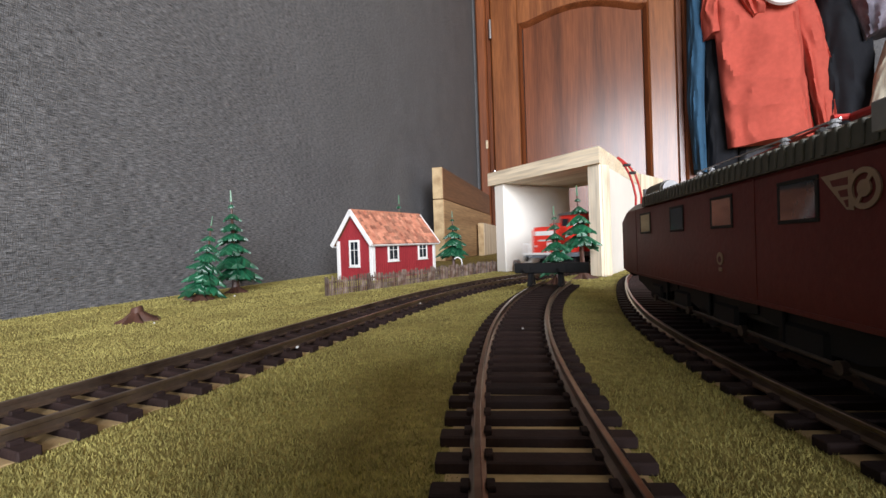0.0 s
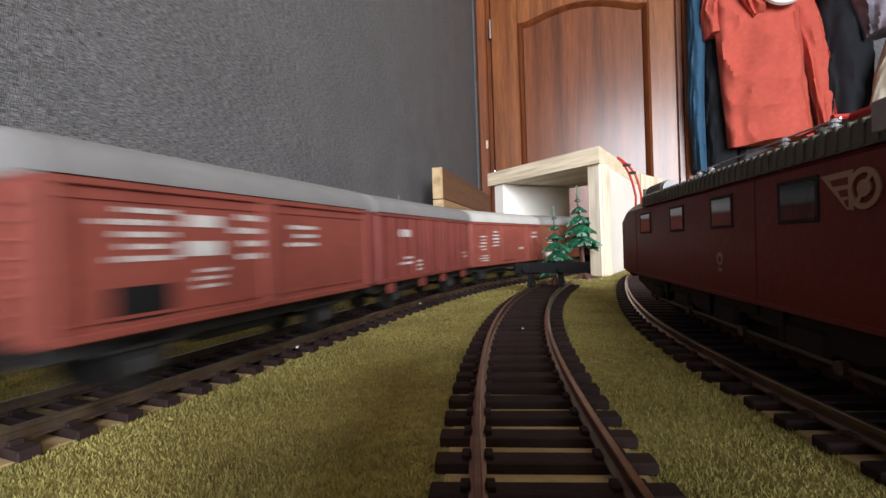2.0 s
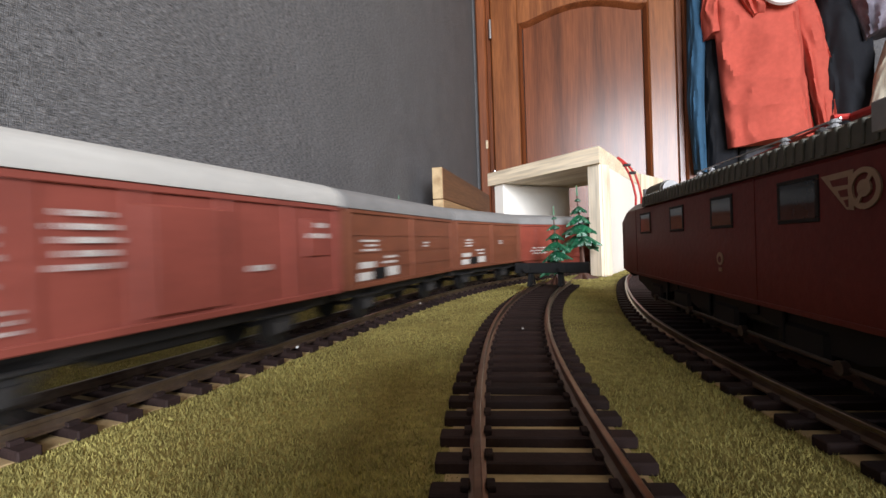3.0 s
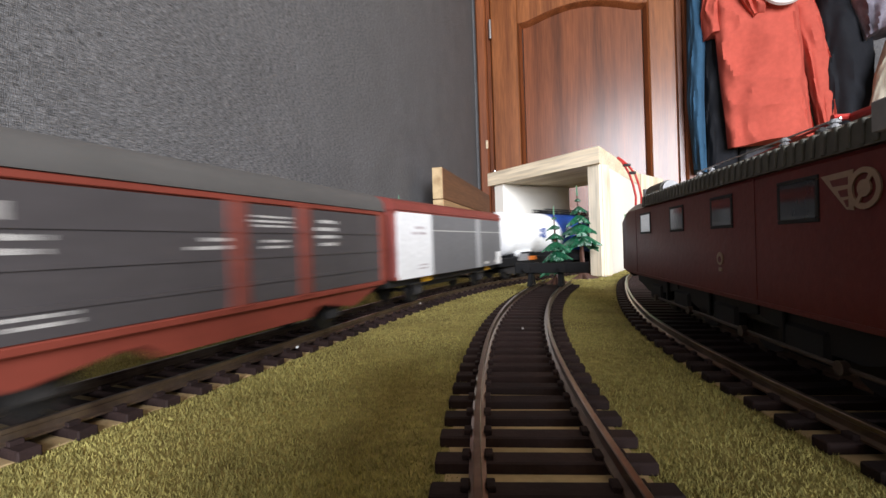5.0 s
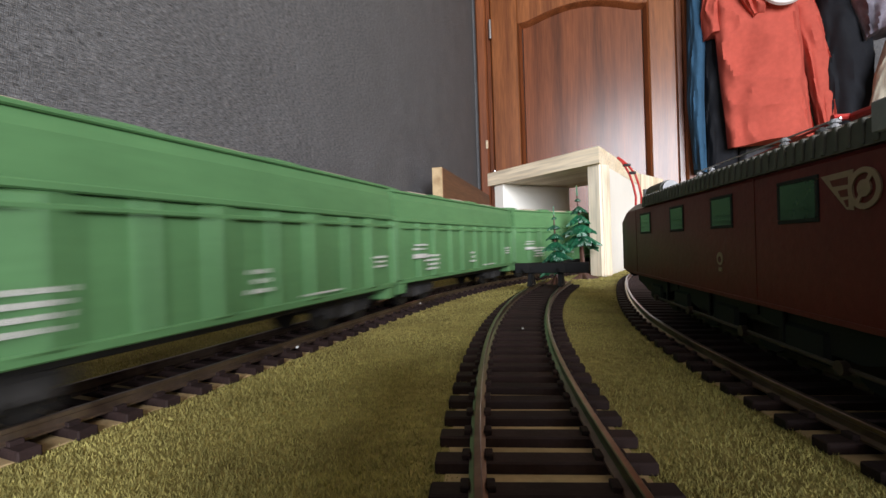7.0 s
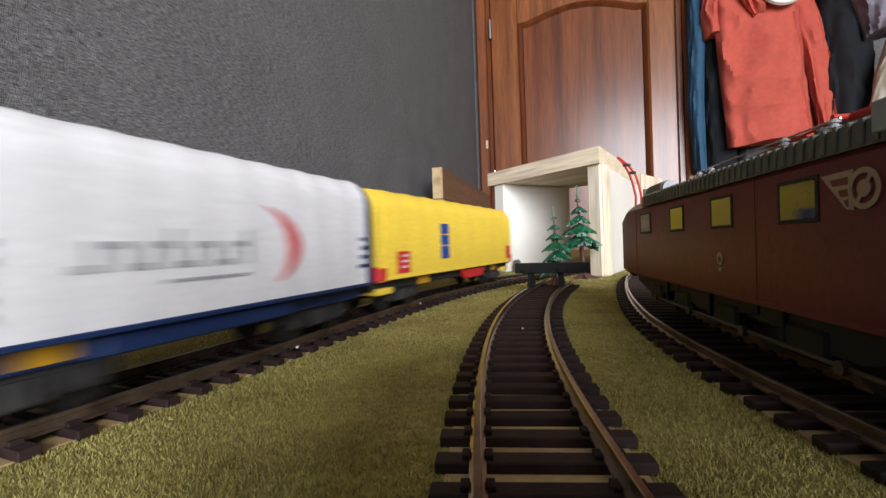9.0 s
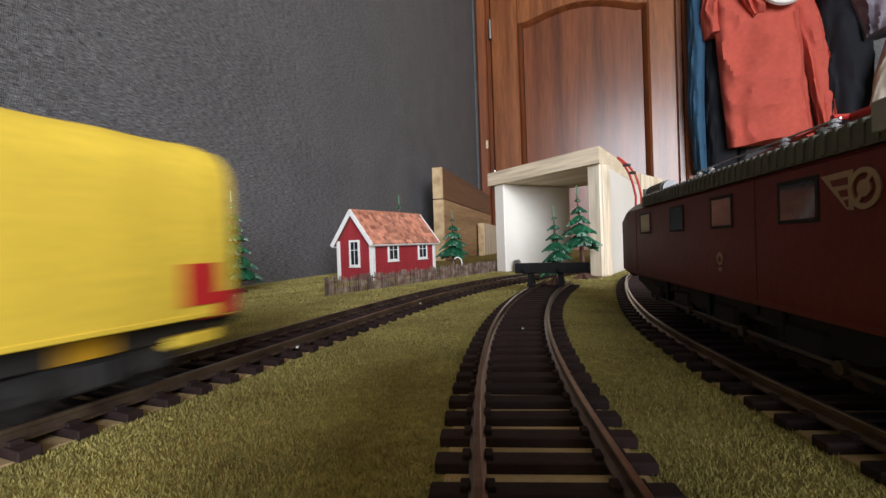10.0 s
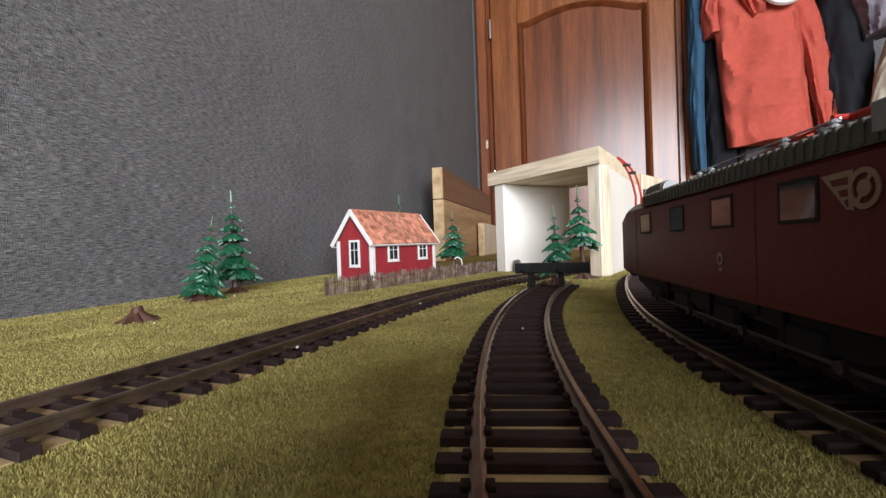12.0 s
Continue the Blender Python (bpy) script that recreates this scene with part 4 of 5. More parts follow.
def tank(name, label, L):
    t = thing(name, Matrix.Identity(4), label, "tank wagon", "wagons of the passing train")
    h, r, zc = L / 2, 16.6, 32.8
    part("underframe", bx(-h, h, -10.5, 10.5, 9.2, 12.2, 0.3), BLACK, t)
    # barrel in three bands with domed ends

    def band(x0, x1, material, dome0=False, dome1=False, label_="", slant0=0.0, slant1=0.0):
        rings = []
        prof = []
        if dome0:
            prof += [(x0 + 7 * (1 - math.cos(a)), r * math.sin(a)) for a in (0.05, 0.5, 0.9, 1.25)]
            prof += [(x0 + 7, r)]
        else:
            prof += [(x0, r)]
        if dome1:
            prof += [(x1 - 7, r)] + [(x1 - 7 * (1 - math.cos(a)), r * math.sin(a)) for a in (1.25, 0.9, 0.5, 0.05)]
        else:
            prof += [(x1, r)]
        for x_, rr in prof:
            sl = slant0 if x_ == x0 else slant1 if x_ == x1 else 0.0
            rings.append([(x_ - sl * (1 - math.sin(a)) / 2, math.cos(a) * rr, zc + math.sin(a) * rr) for a in (k * math.pi / 16 for k in range(32))])
        part("barrel", loft(bmesh.new(), rings), material, t, label_, smooth=True)
    band(h * 0.10, h - 12, TANK_WHITE, False, True, "white half of the tank barrel", 16.0)
    band(-h * 0.72, h * 0.10 - 0.05, BLUE, False, False, "blue band round the tank barrel", 0.0, 16.0)
    band(-h + 3, -h * 0.72 - 0.05, TANK_WHITE, True, False, "white end of the tank barrel")
    part("walkway", bx(-h * 0.88, h * 0.08, -5.5, 5.5, zc + r - 0.5, zc + r + 0.8, 0.2), BLACK, t, "dark catwalk on the tank")
    for s in (-1, 1):
        bm = bmesh.new()
        for k in range(17):
            xx = -h * 0.88 + k * (h * 0.96) / 16
            box(bm, xx - 0.5, xx + 0.5, s * 5.5 - 0.3, s * 5.5 + 0.3, zc + r + 0.7, zc + r + 3.4)
        for z_ in (1.6, 3.4):
            box(bm, -h * 0.88, h * 0.08, s * 5.5 - 0.35, s * 5.5 + 0.35, zc + r + z_ - 0.4, zc + r + z_ + 0.4)
        part("handrail", bm, BLACK, t)
    part("cradle", bx(-h * 0.72, h * 0.72, -9, 9, 12.1, 18.0, 0.5), BLACK, t)
    part("brake_gear", bx(-h * 0.34, h * 0.34, -10, 10, 3.6, 9.3, 0.8), BLACK, t)
    for s in (-1, 1):
        part("sole_bar", bx(-h + 1, h - 1, s * 12 - 1.6, s * 12 + 1.6, 9.0, 15.2, 0.4), BLACK, t)
    part("dome_lid", cyl(bmesh.new(), (0, 0, zc + r + 1), "z", 4.5, 2.6, 16), BLACK, t)
    for xx in (h * 0.62, -h * 0.62):
        part("saddle", bx(xx - 14, xx + 5, -12.6, 12.6, 15.4, 19.6, 0.8), BLUE if xx < 0 else TANK_WHITE, t)
    rnd = random.Random(4)
    # lettering stands on the barrel's flank
    bars(t, "lettering", INK, [(-h * 0.64 + k * 4.9, -h * 0.64 + k * 4.9 + 3.7, zc - 2.0, zc + (4.6 if k > 5 else 1.8)) for k in range(9)], r + 0.05, "white lettering")
    bars(t, "emblem", BLUE, [(h * 0.30, h * 0.345, zc - 4, zc + 4), (h * 0.36, h * 0.40, zc - 3.2, zc - 0.6), (h * 0.36, h * 0.40, zc + 0.6, zc + 3.2)], r + 0.05, "blue emblem")
    for s in (-1, 1):
        p_ = part("valve_box", bx(h * 0.48, h * 0.66, s * 12.6 - 1.6, s * 12.6 + 1.6, 12.4, 19, 0.5), BLACK, t)
        part("placard", bx(h * 0.44, h * 0.56, s * 14.4 - 0.1, s * 14.4 + 0.1, 12.6, 15.6), ORANGE, p_, "orange placard")
        part("placard", bx(h * 0.57, h * 0.72, s * 14.4 - 0.1, s * 14.4 + 0.1, 12.6, 17.6), ALU, p_)
    part("platform", bx(h - 10, h + 0.5, -13, 13, 12.2, 13.2, 0.3), ALU, t)
    bars(t, "plate", SIGN_YELLOW, [(-h + 10, -h + 16, 8.2, 11.0)], 11.2, "amber plate")
    buffers(t, L, DARK_STEEL)
    for e in (-1, 1):
        bogie(t, e * (h - 25))
    return t


def tarp_wagon(name, label, L, tarp, ends, frame, style):
    """Sliding tarpaulin wagon with a rounded hood."""
    t = thing(name, Matrix.Identity(4), label, "freight wagon", "wagons of the passing train")
    h, w = L / 2, 17.0
    part("underframe", bx(-h + 1, h - 1, -12.5, 12.5, 8.4, 12.6, 0.3), frame, t)
    sec = rounded(w, 12.6, 49.4, 9.0, 6)
    part("end_wall", prism(bmesh.new(), sec, "x", h - 4.5, h), ends, t, smooth=True)
    part("end_wall", prism(bmesh.new(), sec, "x", -h, -h + 4.5), ends, t, smooth=True)
    # tarpaulin with hoops that press through it
    rings = []
    n = 64
    for i in range(n + 1):
        x_ = -h + 4.6 + (L - 9.2) * i / n
        k = 0.9 * (abs(math.sin(math.pi * 8.5 * i / n)) ** 0.6) - 0.6
        rings.append([(x_, p[0] * (1 + (0.0 if p[1] < 13 else -0.012 * k)), p[1] - (k * 0.5 if p[1] > 14 else 0)) for p in rounded(w + 0.3, 13.0, 49.8, 9.2, 6)])
    part("tarpaulin", loft(bmesh.new(), rings), tarp, t, "ribbed tarpaulin hood", smooth=True)
    part("tarpaulin_hem", bx(-h + 4.6, h - 4.6, -w - 0.55, w + 0.55, 12.8, 13.9, 0.2), frame if style == "white" else tarp, t)
    rnd = random.Random(17)
    y = w + 0.55
    if style == "white":
        bars(t, "lettering", GREY_INK, [(-4 + k * 4.6, -4 + k * 4.6 + 1.0, 23.5, 31.0 if k in (0, 4) else 28.6) for k in range(8)] + [(-4 + k * 4.6 + 1.0, -4 + k * 4.6 + 3.4, 23.5 if k % 2 else 27.4, 24.7 if k % 2 else 28.6) for k in range(8)] + writing(rnd, -4, h * 0.4, 20.0, 21.4, 1), y, "grey lettering")
        for s in (-1, 1):
            rings = []
            for k in range(13):
                a = -0.9 + 2.1 * k / 12
                xa, za, wa = -4 - 16 * math.cos(a), 27 + 11 * math.sin(a), 0.3 + 1.9 * math.sin(math.pi * k / 12)
                rings.append([(xa - wa, s * (y - 0.1), za), (xa + wa, s * (y - 0.1), za), (xa + wa, s * (y + 0.15), za), (xa - wa, s * (y + 0.15), za)])
            part("emblem", loft(bmesh.new(), rings), SIGN_RED, t, "red crescent emblem")
        bars(t, "lettering", NAVY, writing(rnd, h - 18, h - 6, 16, 32, 6), y, "navy lettering block")
        bars(t, "lettering", NAVY, writing(rnd, -h + 5, -h + 10, 18, 30, 4), y, "navy lettering block")
        part("solebar", bx(-h * 0.35, h * 0.45, -15.5, 15.5, 8.6, 12.4, 0.4), frame, t)
        bars(t, "plate", SIGN_YELLOW, [(h * 0.50, h * 0.62, 9.2, 12.2)], 13.0, "amber plate")
        part("roof_rail", bx(h - 0.2, h + 0.8, -14, 14, 36, 37.2, 0.2), DIRTY_BLACK, t)
    else:
        bars(t, "panel", BLUE, [(h * 0.25, h * 0.36, 19.5, 25.5), (h * 0.25, h * 0.36, 26.1, 31), (h * 0.25, h * 0.36, 31.6, 36.5)], y, "blue panel")
        bars(t, "plate", SIGN_RED, [(h - 22, h - 12, 15, 24), (-h + 4.5, -h + 12, 15.5, 24)], y, "red plate")
        bars(t, "lettering", INK, writing(rnd, h - 21, h - 13, 16, 23, 3), y + 0.15, "white lettering")
        for e in (-1, 1):
            part("end_beam", bx(e * (h - 3) - 4, e * (h - 3) + 4, -w - 0.2, w + 0.2, 12.2, 18.4, 0.8), SIGN_RED, t, "red end beam")
            part("step", bx(e * (h - 7) - 5, e * (h - 7) + 5, -15, 15, 7.0, 9.6, 0.4), YELLOW, t)
        for s in (-1, 1):
            part("solebar", prism(bmesh.new(), [(-h * 0.42, 12), (-h * 0.36, 7.2), (-h * 0.04, 7.2), (0.02 * h, 12)], "y", s * 14.6 - 0.6, s * 14.6 + 0.6), SIGN_RED, t, "red side frame")
        bars(t, "plate", SIGN_YELLOW, [(h * 0.42, h * 0.56, 8.6, 12.0), (-h * 0.72, -h * 0.62, 8.6, 12)], 13.0, "yellow plate")
    buffers(t, L, DARK_STEEL)
    for e in (-1, 1):
        bogie(t, e * (h - 24))
    return t


def diesel(name, L):
    t = thing(name, Matrix.Identity(4), "bright red centre-cab diesel shunting locomotive with white trim", "locomotive")
    h = L / 2
    CAB0, CAB1 = -h * 0.42, h * 0.08
    part("frame", bx(-h, h, -16.4, 16.4, 12.0, 15.8, 0.4), FRAME_GREY, t, "slate grey frame")
    part("fuel_tank", bx(-22, 22, -12, 12, 4.2, 11.8, 1.0), BLACK, t)
    # long hood with a chamfered top
    def hood(a, b, w, z1):
        return prism(bmesh.new(), [(-w, 15.8), (w, 15.8), (w, z1 - 3.2), (w - 2.6, z1), (-w + 2.6, z1), (-w, z1 - 3.2)], "x", a, b)
    part("hood", hood(CAB1 - 1, h - 9, 13.4, 38.6), TRAFFIC_RED, t, "long red engine hood")
    part("hood", hood(-h + 9, CAB0 + 1, 13.4, 38.0), TRAFFIC_RED, t, "short red engine hood")
    for e, x0, x1 in ((1, CAB1 + 4, h - 12), (-1, -h + 11, CAB0 - 2)):
        bm = bmesh.new()
        for s in (-1, 1):
            k = x0
            while k < x1:
                box(bm, k, k + 0.35, s * 13.4 - 0.2, s * 13.4 + 0.2, 17, 33)
                k += 9.5
            box(bm, x0, x1, s * 13.4 - 0.2, s * 13.4 + 0.2, 33.0, 33.4)
        part("door_seam", bm, SIGN_RED, t)
    # cab
    bm = prism(bmesh.new(), [(-15.6, 15.8), (15.6, 15.8), (15.6, 34), (13.6, 49.8), (-13.6, 49.8), (-15.6, 34)], "x", CAB0, CAB1)
    cab = part("cab", bm, TRAFFIC_RED, t, "red driver's cab")
    part("cab_roof", prism(bmesh.new(), roof_arc(15.0, 49.8, 2.0, 10, 1.2), "x", CAB0 - 2.0, CAB1 + 2.0), ROOF_DARK, cab, "dark grey cab roof", smooth=True)
    for s in (-1, 1):
        for a, b in ((CAB0 + 2.5, CAB0 + 11), (CAB1 - 11, CAB1 - 2.5)):
            bm = prism(bmesh.new(), [(s * 14.75, 39.4), (s * 15.15, 39.4), (s * 14.1, 47.6), (s * 13.7, 47.6)], "x", a, b)
            part("window", bm, GLASS_DARK, cab, "dark cab window")
    for x_, e in ((CAB0, -1), (CAB1, 1)):
        for s in (-1, 1):
            part("window", bx(x_ - 0.3, x_ + 0.3, s * 8.4 - 4.2, s * 8.4 + 4.2, 39.6, 46.6), GLASS_DARK, cab)
    part("chimney", bx(h * 0.5, h * 0.5 + 7, -3, 3, 38.4, 41.6, 0.5), TRAFFIC_RED, t)
    part("horn", cyl(bmesh.new(), (h - 16, 6, 39.8), "x", 1.2, 5, 10), STEEL, t)
    part("bell", cyl(bmesh.new(), (CAB1 + 5, 5, 39.8), "z", 2.0, 2.4, 12), STEEL, t)
    for e in (-1, 1):
        part("white_band", bx(e * (h - 9.0) - 0.35, e * (h - 9.0) + 0.35, -10.5, 10.5, 31.2, 35.0), WHITE_PAINT, t, "white band across the front")
        part("front_grille", bx(e * (h - 9.0) - 0.3, e * (h - 9.0) + 0.3, -7, 7, 26.2, 27.6), INK, t)
        part("platform_edge", bx(e * (h + 0.4) - 0.8, e * (h + 0.4) + 0.8, -16.8, 16.8, 14.6, 16.6, 0.3), WHITE_PAINT, t, "white platform edge")
        for s in (-1, 1):
            # white railing plates with steps at the four corners
            rail_ = part("railing", bx(e * (h - 0.2) - 0.3, e * (h - 0.2) + 0.3, s * 12.8 - 3.4, s * 12.8 + 3.4, 24.0, 25.0), WHITE_PAINT, t, "white corner railing")
            for yy in (9.6, 16.0):
                part("stanchion", bx(e * (h - 0.2) - 0.3, e * (h - 0.2) + 0.3, s * yy - 0.5, s * yy + 0.5, 4.0, 24.6), WHITE_PAINT, rail_)
            part("stanchion", bx(e * (h - 6.4) - 0.4, e * (h - 6.4) + 0.4, s * 16.0 - 0.3, s * 16.0 + 0.3, 4.0, 25), WHITE_PAINT, rail_)
            part("step", bx(e * (h - 3.2) - 3.6, e * (h - 3.2) + 3.6, s * 13.5 - 3.2, s * 13.5 + 3.2, 3.6, 4.6), WHITE_PAINT, rail_)
            part("lamp", cyl(bmesh.new(), (e * (h - 8.6), s * 10, 22), "x", 0.9, 0.8, 12), INK, t)
    for s in (-1, 1):
        st = part("ladder", bx(-4, 4, s * 15.4 - 0.5, s * 15.4 + 0.5, 4.0, 4.8), INK, t)
        for z_ in (7.2, 10.4):
            part("step", bx(-4, 4, s * 15.4 - 0.5, s * 15.4 + 0.5, z_, z_ + 0.7), INK, st)
    rnd = random.Random(6)
    bars(t, "lettering", INK, [(-h * 0.80 + k * 2.9, -h * 0.80 + k * 2.9 + 2.3, 28.2, 31.6) for k in range(9)], 13.75, "white lettering")
    bars(t, "lettering", INK, writing(rnd, CAB1 - 14, CAB1 - 4, 29, 34, 2) + writing(rnd, CAB0 + 8, CAB0 + 16, 18, 25, 3), 15.9, "white lettering")
    buffers(t, L, DARK_STEEL)
    for e in (-1, 1):
        bogie(t, e * (h - 26), BLACK, 22)
    return t


# ---- the standing electric locomotive ----
DEEP_RED = mat("deep_red_brown_paint", (0.120, 0.020, 0.016), 0.5, 0, 0.14, 70, 0.15, 600, (0.09, 0.015, 0.012), spec=0.2, fine=0.1)
OLIVE_GREY = paint("olive_grey_roof", (0.085, 0.082, 0.066), 0.6, 0.75)
CREAM = paint("worn_cream_emblem", (0.30, 0.20, 0.13), 0.55, 0.75)
GEAR = mat("dusty_brown_steel", (0.085, 0.060, 0.045), 0.5, 0.4, 0.2, 150)
PANTO_RED = paint("red_pantograph_paint", (0.42, 0.025, 0.02), 0.4)


def electric():
    """Origin at the far end of the flank; x towards the camera along the body."""
    a, d = Vector((77.8, 185.9)), Vector((-0.1555, -0.9878))
    ang = math.degrees(math.atan2(d.y, d.x))
    W = 35.0
    # the local y axis points away from the flank that is seen
    m = pose(a.x * MM, a.y * MM, RAIL_TOP * MM, 0, 0, ang) @ pose(0, W / 2 * MM, 0)
    t = thing("electric_locomotive", m, "dark red brown electric locomotive standing on its track", "locomotive")
    L, w, e = 184.0, W / 2, 37.6
    # body with a rounded nose at each end
    def ring(x_, k, z0, z1, kk):
        return [(x_, -w * k, z0), (x_, w * k, z0), (x_, w * k, z1 - kk), (x_, w * k - 1.2, z1), (x_, -w * k + 1.2, z1), (x_, -w * k, z1 - kk)]
    rings = [ring(-17.5, 0.62, 14.5, e - 9.0, 3), ring(-16.0, 0.80, 13.6, e - 6.0, 3), ring(-12.0, 0.94, 12.8, e - 2.5, 2), ring(0.0, 1.0, 12.0, e, 1),
             ring(L - 9, 1.0, 12.0, e, 1), ring(L - 3, 0.88, 12.2, e - 0.5, 1.5), ring(L, 0.7, 12.8, e - 1.5, 2)]
    part("body", loft(bmesh.new(), rings), DEEP_RED, t, "dark red brown body", smooth=True)
    part("skirt_rail", bx(9, L - 9, -w - 0.3, w + 0.3, 11.9, 12.8, 0.1), DEEP_RED, t)
    sec = [(-w - 0.5, e - 0.2), (w + 0.5, e - 0.2), (w + 0.3, e + 3.4), (w - 2, e + 4.5), (w - 9, e + 5.3), (-w + 9, e + 5.3), (-w + 2, e + 4.5), (-w - 0.3, e + 3.4)]
    roof = part("roof", prism(bmesh.new(), sec, "x", 24, L - 12), OLIVE_GREY, t, "olive grey ribbed roof")
    k = 27.0
    while k < L - 14:
        part("roof_rib", bx(k, k + 0.95, -w - 0.75, -w + 0.6, e, e + 3.7, 0.15), OLIVE_GREY, roof)
        k += 2.5
    part("cab_roof", prism(bmesh.new(), [(-w + 0.6, e - 0.3), (w - 0.6, e - 0.3), (w - 4, e + 2.4), (-w + 4, e + 2.4)], "x", -1, 23.8), ALU, t, "pale grey cab roof")
    part("roof_tank", cyl(bmesh.new(), (25, -w + 6, e + 5.2), "x", 3.0, 16, 14), OLIVE_GREY, roof, smooth=True)
    part("roof_tank_cap", cyl(bmesh.new(), (34, -w + 6, e + 5.2), "x", 2.6, 2.5, 14), ALU, roof, smooth=True)
    part("insulator", cyl(bmesh.new(), (8, -w + 7, e + 4.4), "z", 2.4, 7, 12), ALU, t, "pale grey insulator")
    for xx, yy in ((52, -9), (60, -9), (96, -10), (104, -8), (110, -10), (70, 6)):
        bm = cyl(bmesh.new(), (xx, yy, e + 6.2), "z", 0.6, 3.0, 8)
        for z_ in (5.6, 6.4, 7.2):
            cyl(bm, (xx, yy, e + z_), "z", 0.95, 0.35, 10)
        part("insulator", bm, ALU, roof, "grey metal roof insulator")
    bm = bmesh.new()
    rod(bm, (52, -9, e + 7.9), (110, -9, e + 7.9), 0.2, 6)
    part("roof_conductor", bm, STEEL, roof)
    # pantograph
    pan = part("pantograph", rod(bmesh.new(), (108, -9, e + 8.4), (108, 9, e + 8.4), 0.6, 8), PANTO_RED, t, "folded red pantograph")
    for yy in (-6, 6):
        part("pantograph_arm", rod(bmesh.new(), (108, yy, e + 8.3), (144, yy * 0.7, e + 9.0), 0.75, 8), PANTO_RED, pan)
        part("pantograph_arm", rod(bmesh.new(), (112, yy, e + 6.2), (144, yy, e + 6.0), 0.5, 8), PANTO_RED, pan)
    part("pantograph_arm", rod(bmesh.new(), (50, -8, e + 5.4), (108, -8, e + 8.0), 0.28, 6), PANTO_RED, pan)
    # windows: two frames and a pane each, on both flanks
    for x0, x1 in ((20.0, 32.5), (51.5, 62.5), (79.5, 90.5), (107.0, 118.0), (148, 159)):
        for s in (-1, 1):
            f = part("window", bx(x0 + 0.9, x1 - 0.9, s * w - 0.15, s * w + 0.15, 28.3, 34.4), GLASS_DARK, t, "dark glossy window")
            for q in ((x0, x1, 27.6, 28.3), (x0, x1, 34.4, 35.1), (x0, x0 + 0.9, 28.35, 34.35), (x1 - 0.9, x1, 28.35, 34.35)):
                part("frame", bx(q[0], q[1], s * w - 0.2, s * w + 0.38, q[2], q[3], 0.1), BLACK, f, "dark window rubber")
            part("sash", bx(x0 + 0.95, x0 + 1.9, s * w - 0.05, s * w + 0.24, 28.4, 34.3), INK, f, "pale window edge")
            part("sash", bx(x0 + 1.95, x1 - 1.0, s * w - 0.05, s * w + 0.24, 28.35, 28.9), INK, f)
    # winged emblem: a ring with a hub and four bars
    for s in (-1, 1):
        cx, cz, R1, R0 = 127.2, 31.8, 2.9, 2.1
        rings = []
        for i in range(25):
            a0 = 2 * math.pi * i / 24
            rings.append([(cx + r_ * math.cos(a0), s * (w + dy), cz + r_ * math.sin(a0)) for r_, dy in ((R0, 0.05), (R1, 0.05), (R1, 0.3), (R0, 0.3))])
        em = part("emblem", loft(bmesh.new(), rings), CREAM, t, "worn cream winged wheel emblem")
        part("hub", cyl(bmesh.new(), (cx, s * (w + 0.18), cz), "y", 1.2, 0.25, 14), CREAM, em)
        part("wing", prism(bmesh.new(), [(cx - 8.6, cz + 2.7), (cx - 2.0, cz + 2.9), (cx - 2.0, cz - 2.9), (cx - 3.4, cz - 2.7)], "y", s * (w + 0.04), s * (w + 0.16)), CREAM, em)
        for za, xa in ((1.3, -6.6), (-0.4, -5.0), (-1.9, -3.9)):
            part("wing_slot", prism(bmesh.new(), [(cx + xa, cz + za + 0.55), (cx - 3.0, cz + za + 0.65), (cx - 3.0, cz + za - 0.45), (cx + xa + 0.6, cz + za - 0.45)], "y", s * (w + 0.1), s * (w + 0.2)), DEEP_RED, em)
        part("blade", prism(bmesh.new(), [(cx - 1.5, cz - 1.6), (cx - 0.9, cz - 1.9), (cx + 1.5, cz + 1.6), (cx + 0.9, cz + 1.9)], "y", s * (w + 0.1), s * (w + 0.28)), CREAM, em)
        crest = part("crest", cyl(bmesh.new(), (84.0, s * (w + 0.1), 20.6), "y", 1.5, 0.25, 18), CREAM, t, "small worn round crest")
        part("crest_field", cyl(bmesh.new(), (84.0, s * (w + 0.16), 20.4), "y", 0.75, 0.25, 12), DEEP_RED, crest)
        part("crest_scroll", bx(83.2, 84.8, s * (w + 0.1) - 0.12, s * (w + 0.1) + 0.12, 17.6, 18.5, 0.1), CREAM, crest)
        for xx in (14.0, 99.0, 143.0):
            part("panel_seam", bx(xx, xx + 0.3, s * w - 0.1, s * w + 0.16, 12.9, 37), DEEP_RED, t)
    # number board on the roof's edge
    part("number_board", bx(129.5, 136, -w - 0.9, -w - 0.3, e + 1.0, e + 5.2, 0.2), ALU, roof, "grey plate on the roof edge")
    # running gear
    part("underframe", bx(-8, L - 8, -11, 11, 7.5, 11.9, 0.5), BLACK, t)
    # added black block, keeps the underside dark where lit grass showed through
    part("underside_filler", bx(6, L - 14, -7.0, 7.0, 1.6, 7.6, 0.5), BLACK, t)
    for xx in (28, 58, 88, 118, 148):
        r_ = 8.2 if 40 < xx < 160 else 6.0
        bm = rod(bmesh.new(), (xx, -8.6, r_), (xx, 8.6, r_), 1.2, 8)
        for s in (-1, 1):
            cyl(bm, (xx, s * 8.4, r_), "y", r_, 2.0, 24)
            cyl(bm, (xx, s * 9.8, r_), "y", 2.4, 1.0, 12)
        part("wheelset", bm, DARK_STEEL, t, smooth=True)
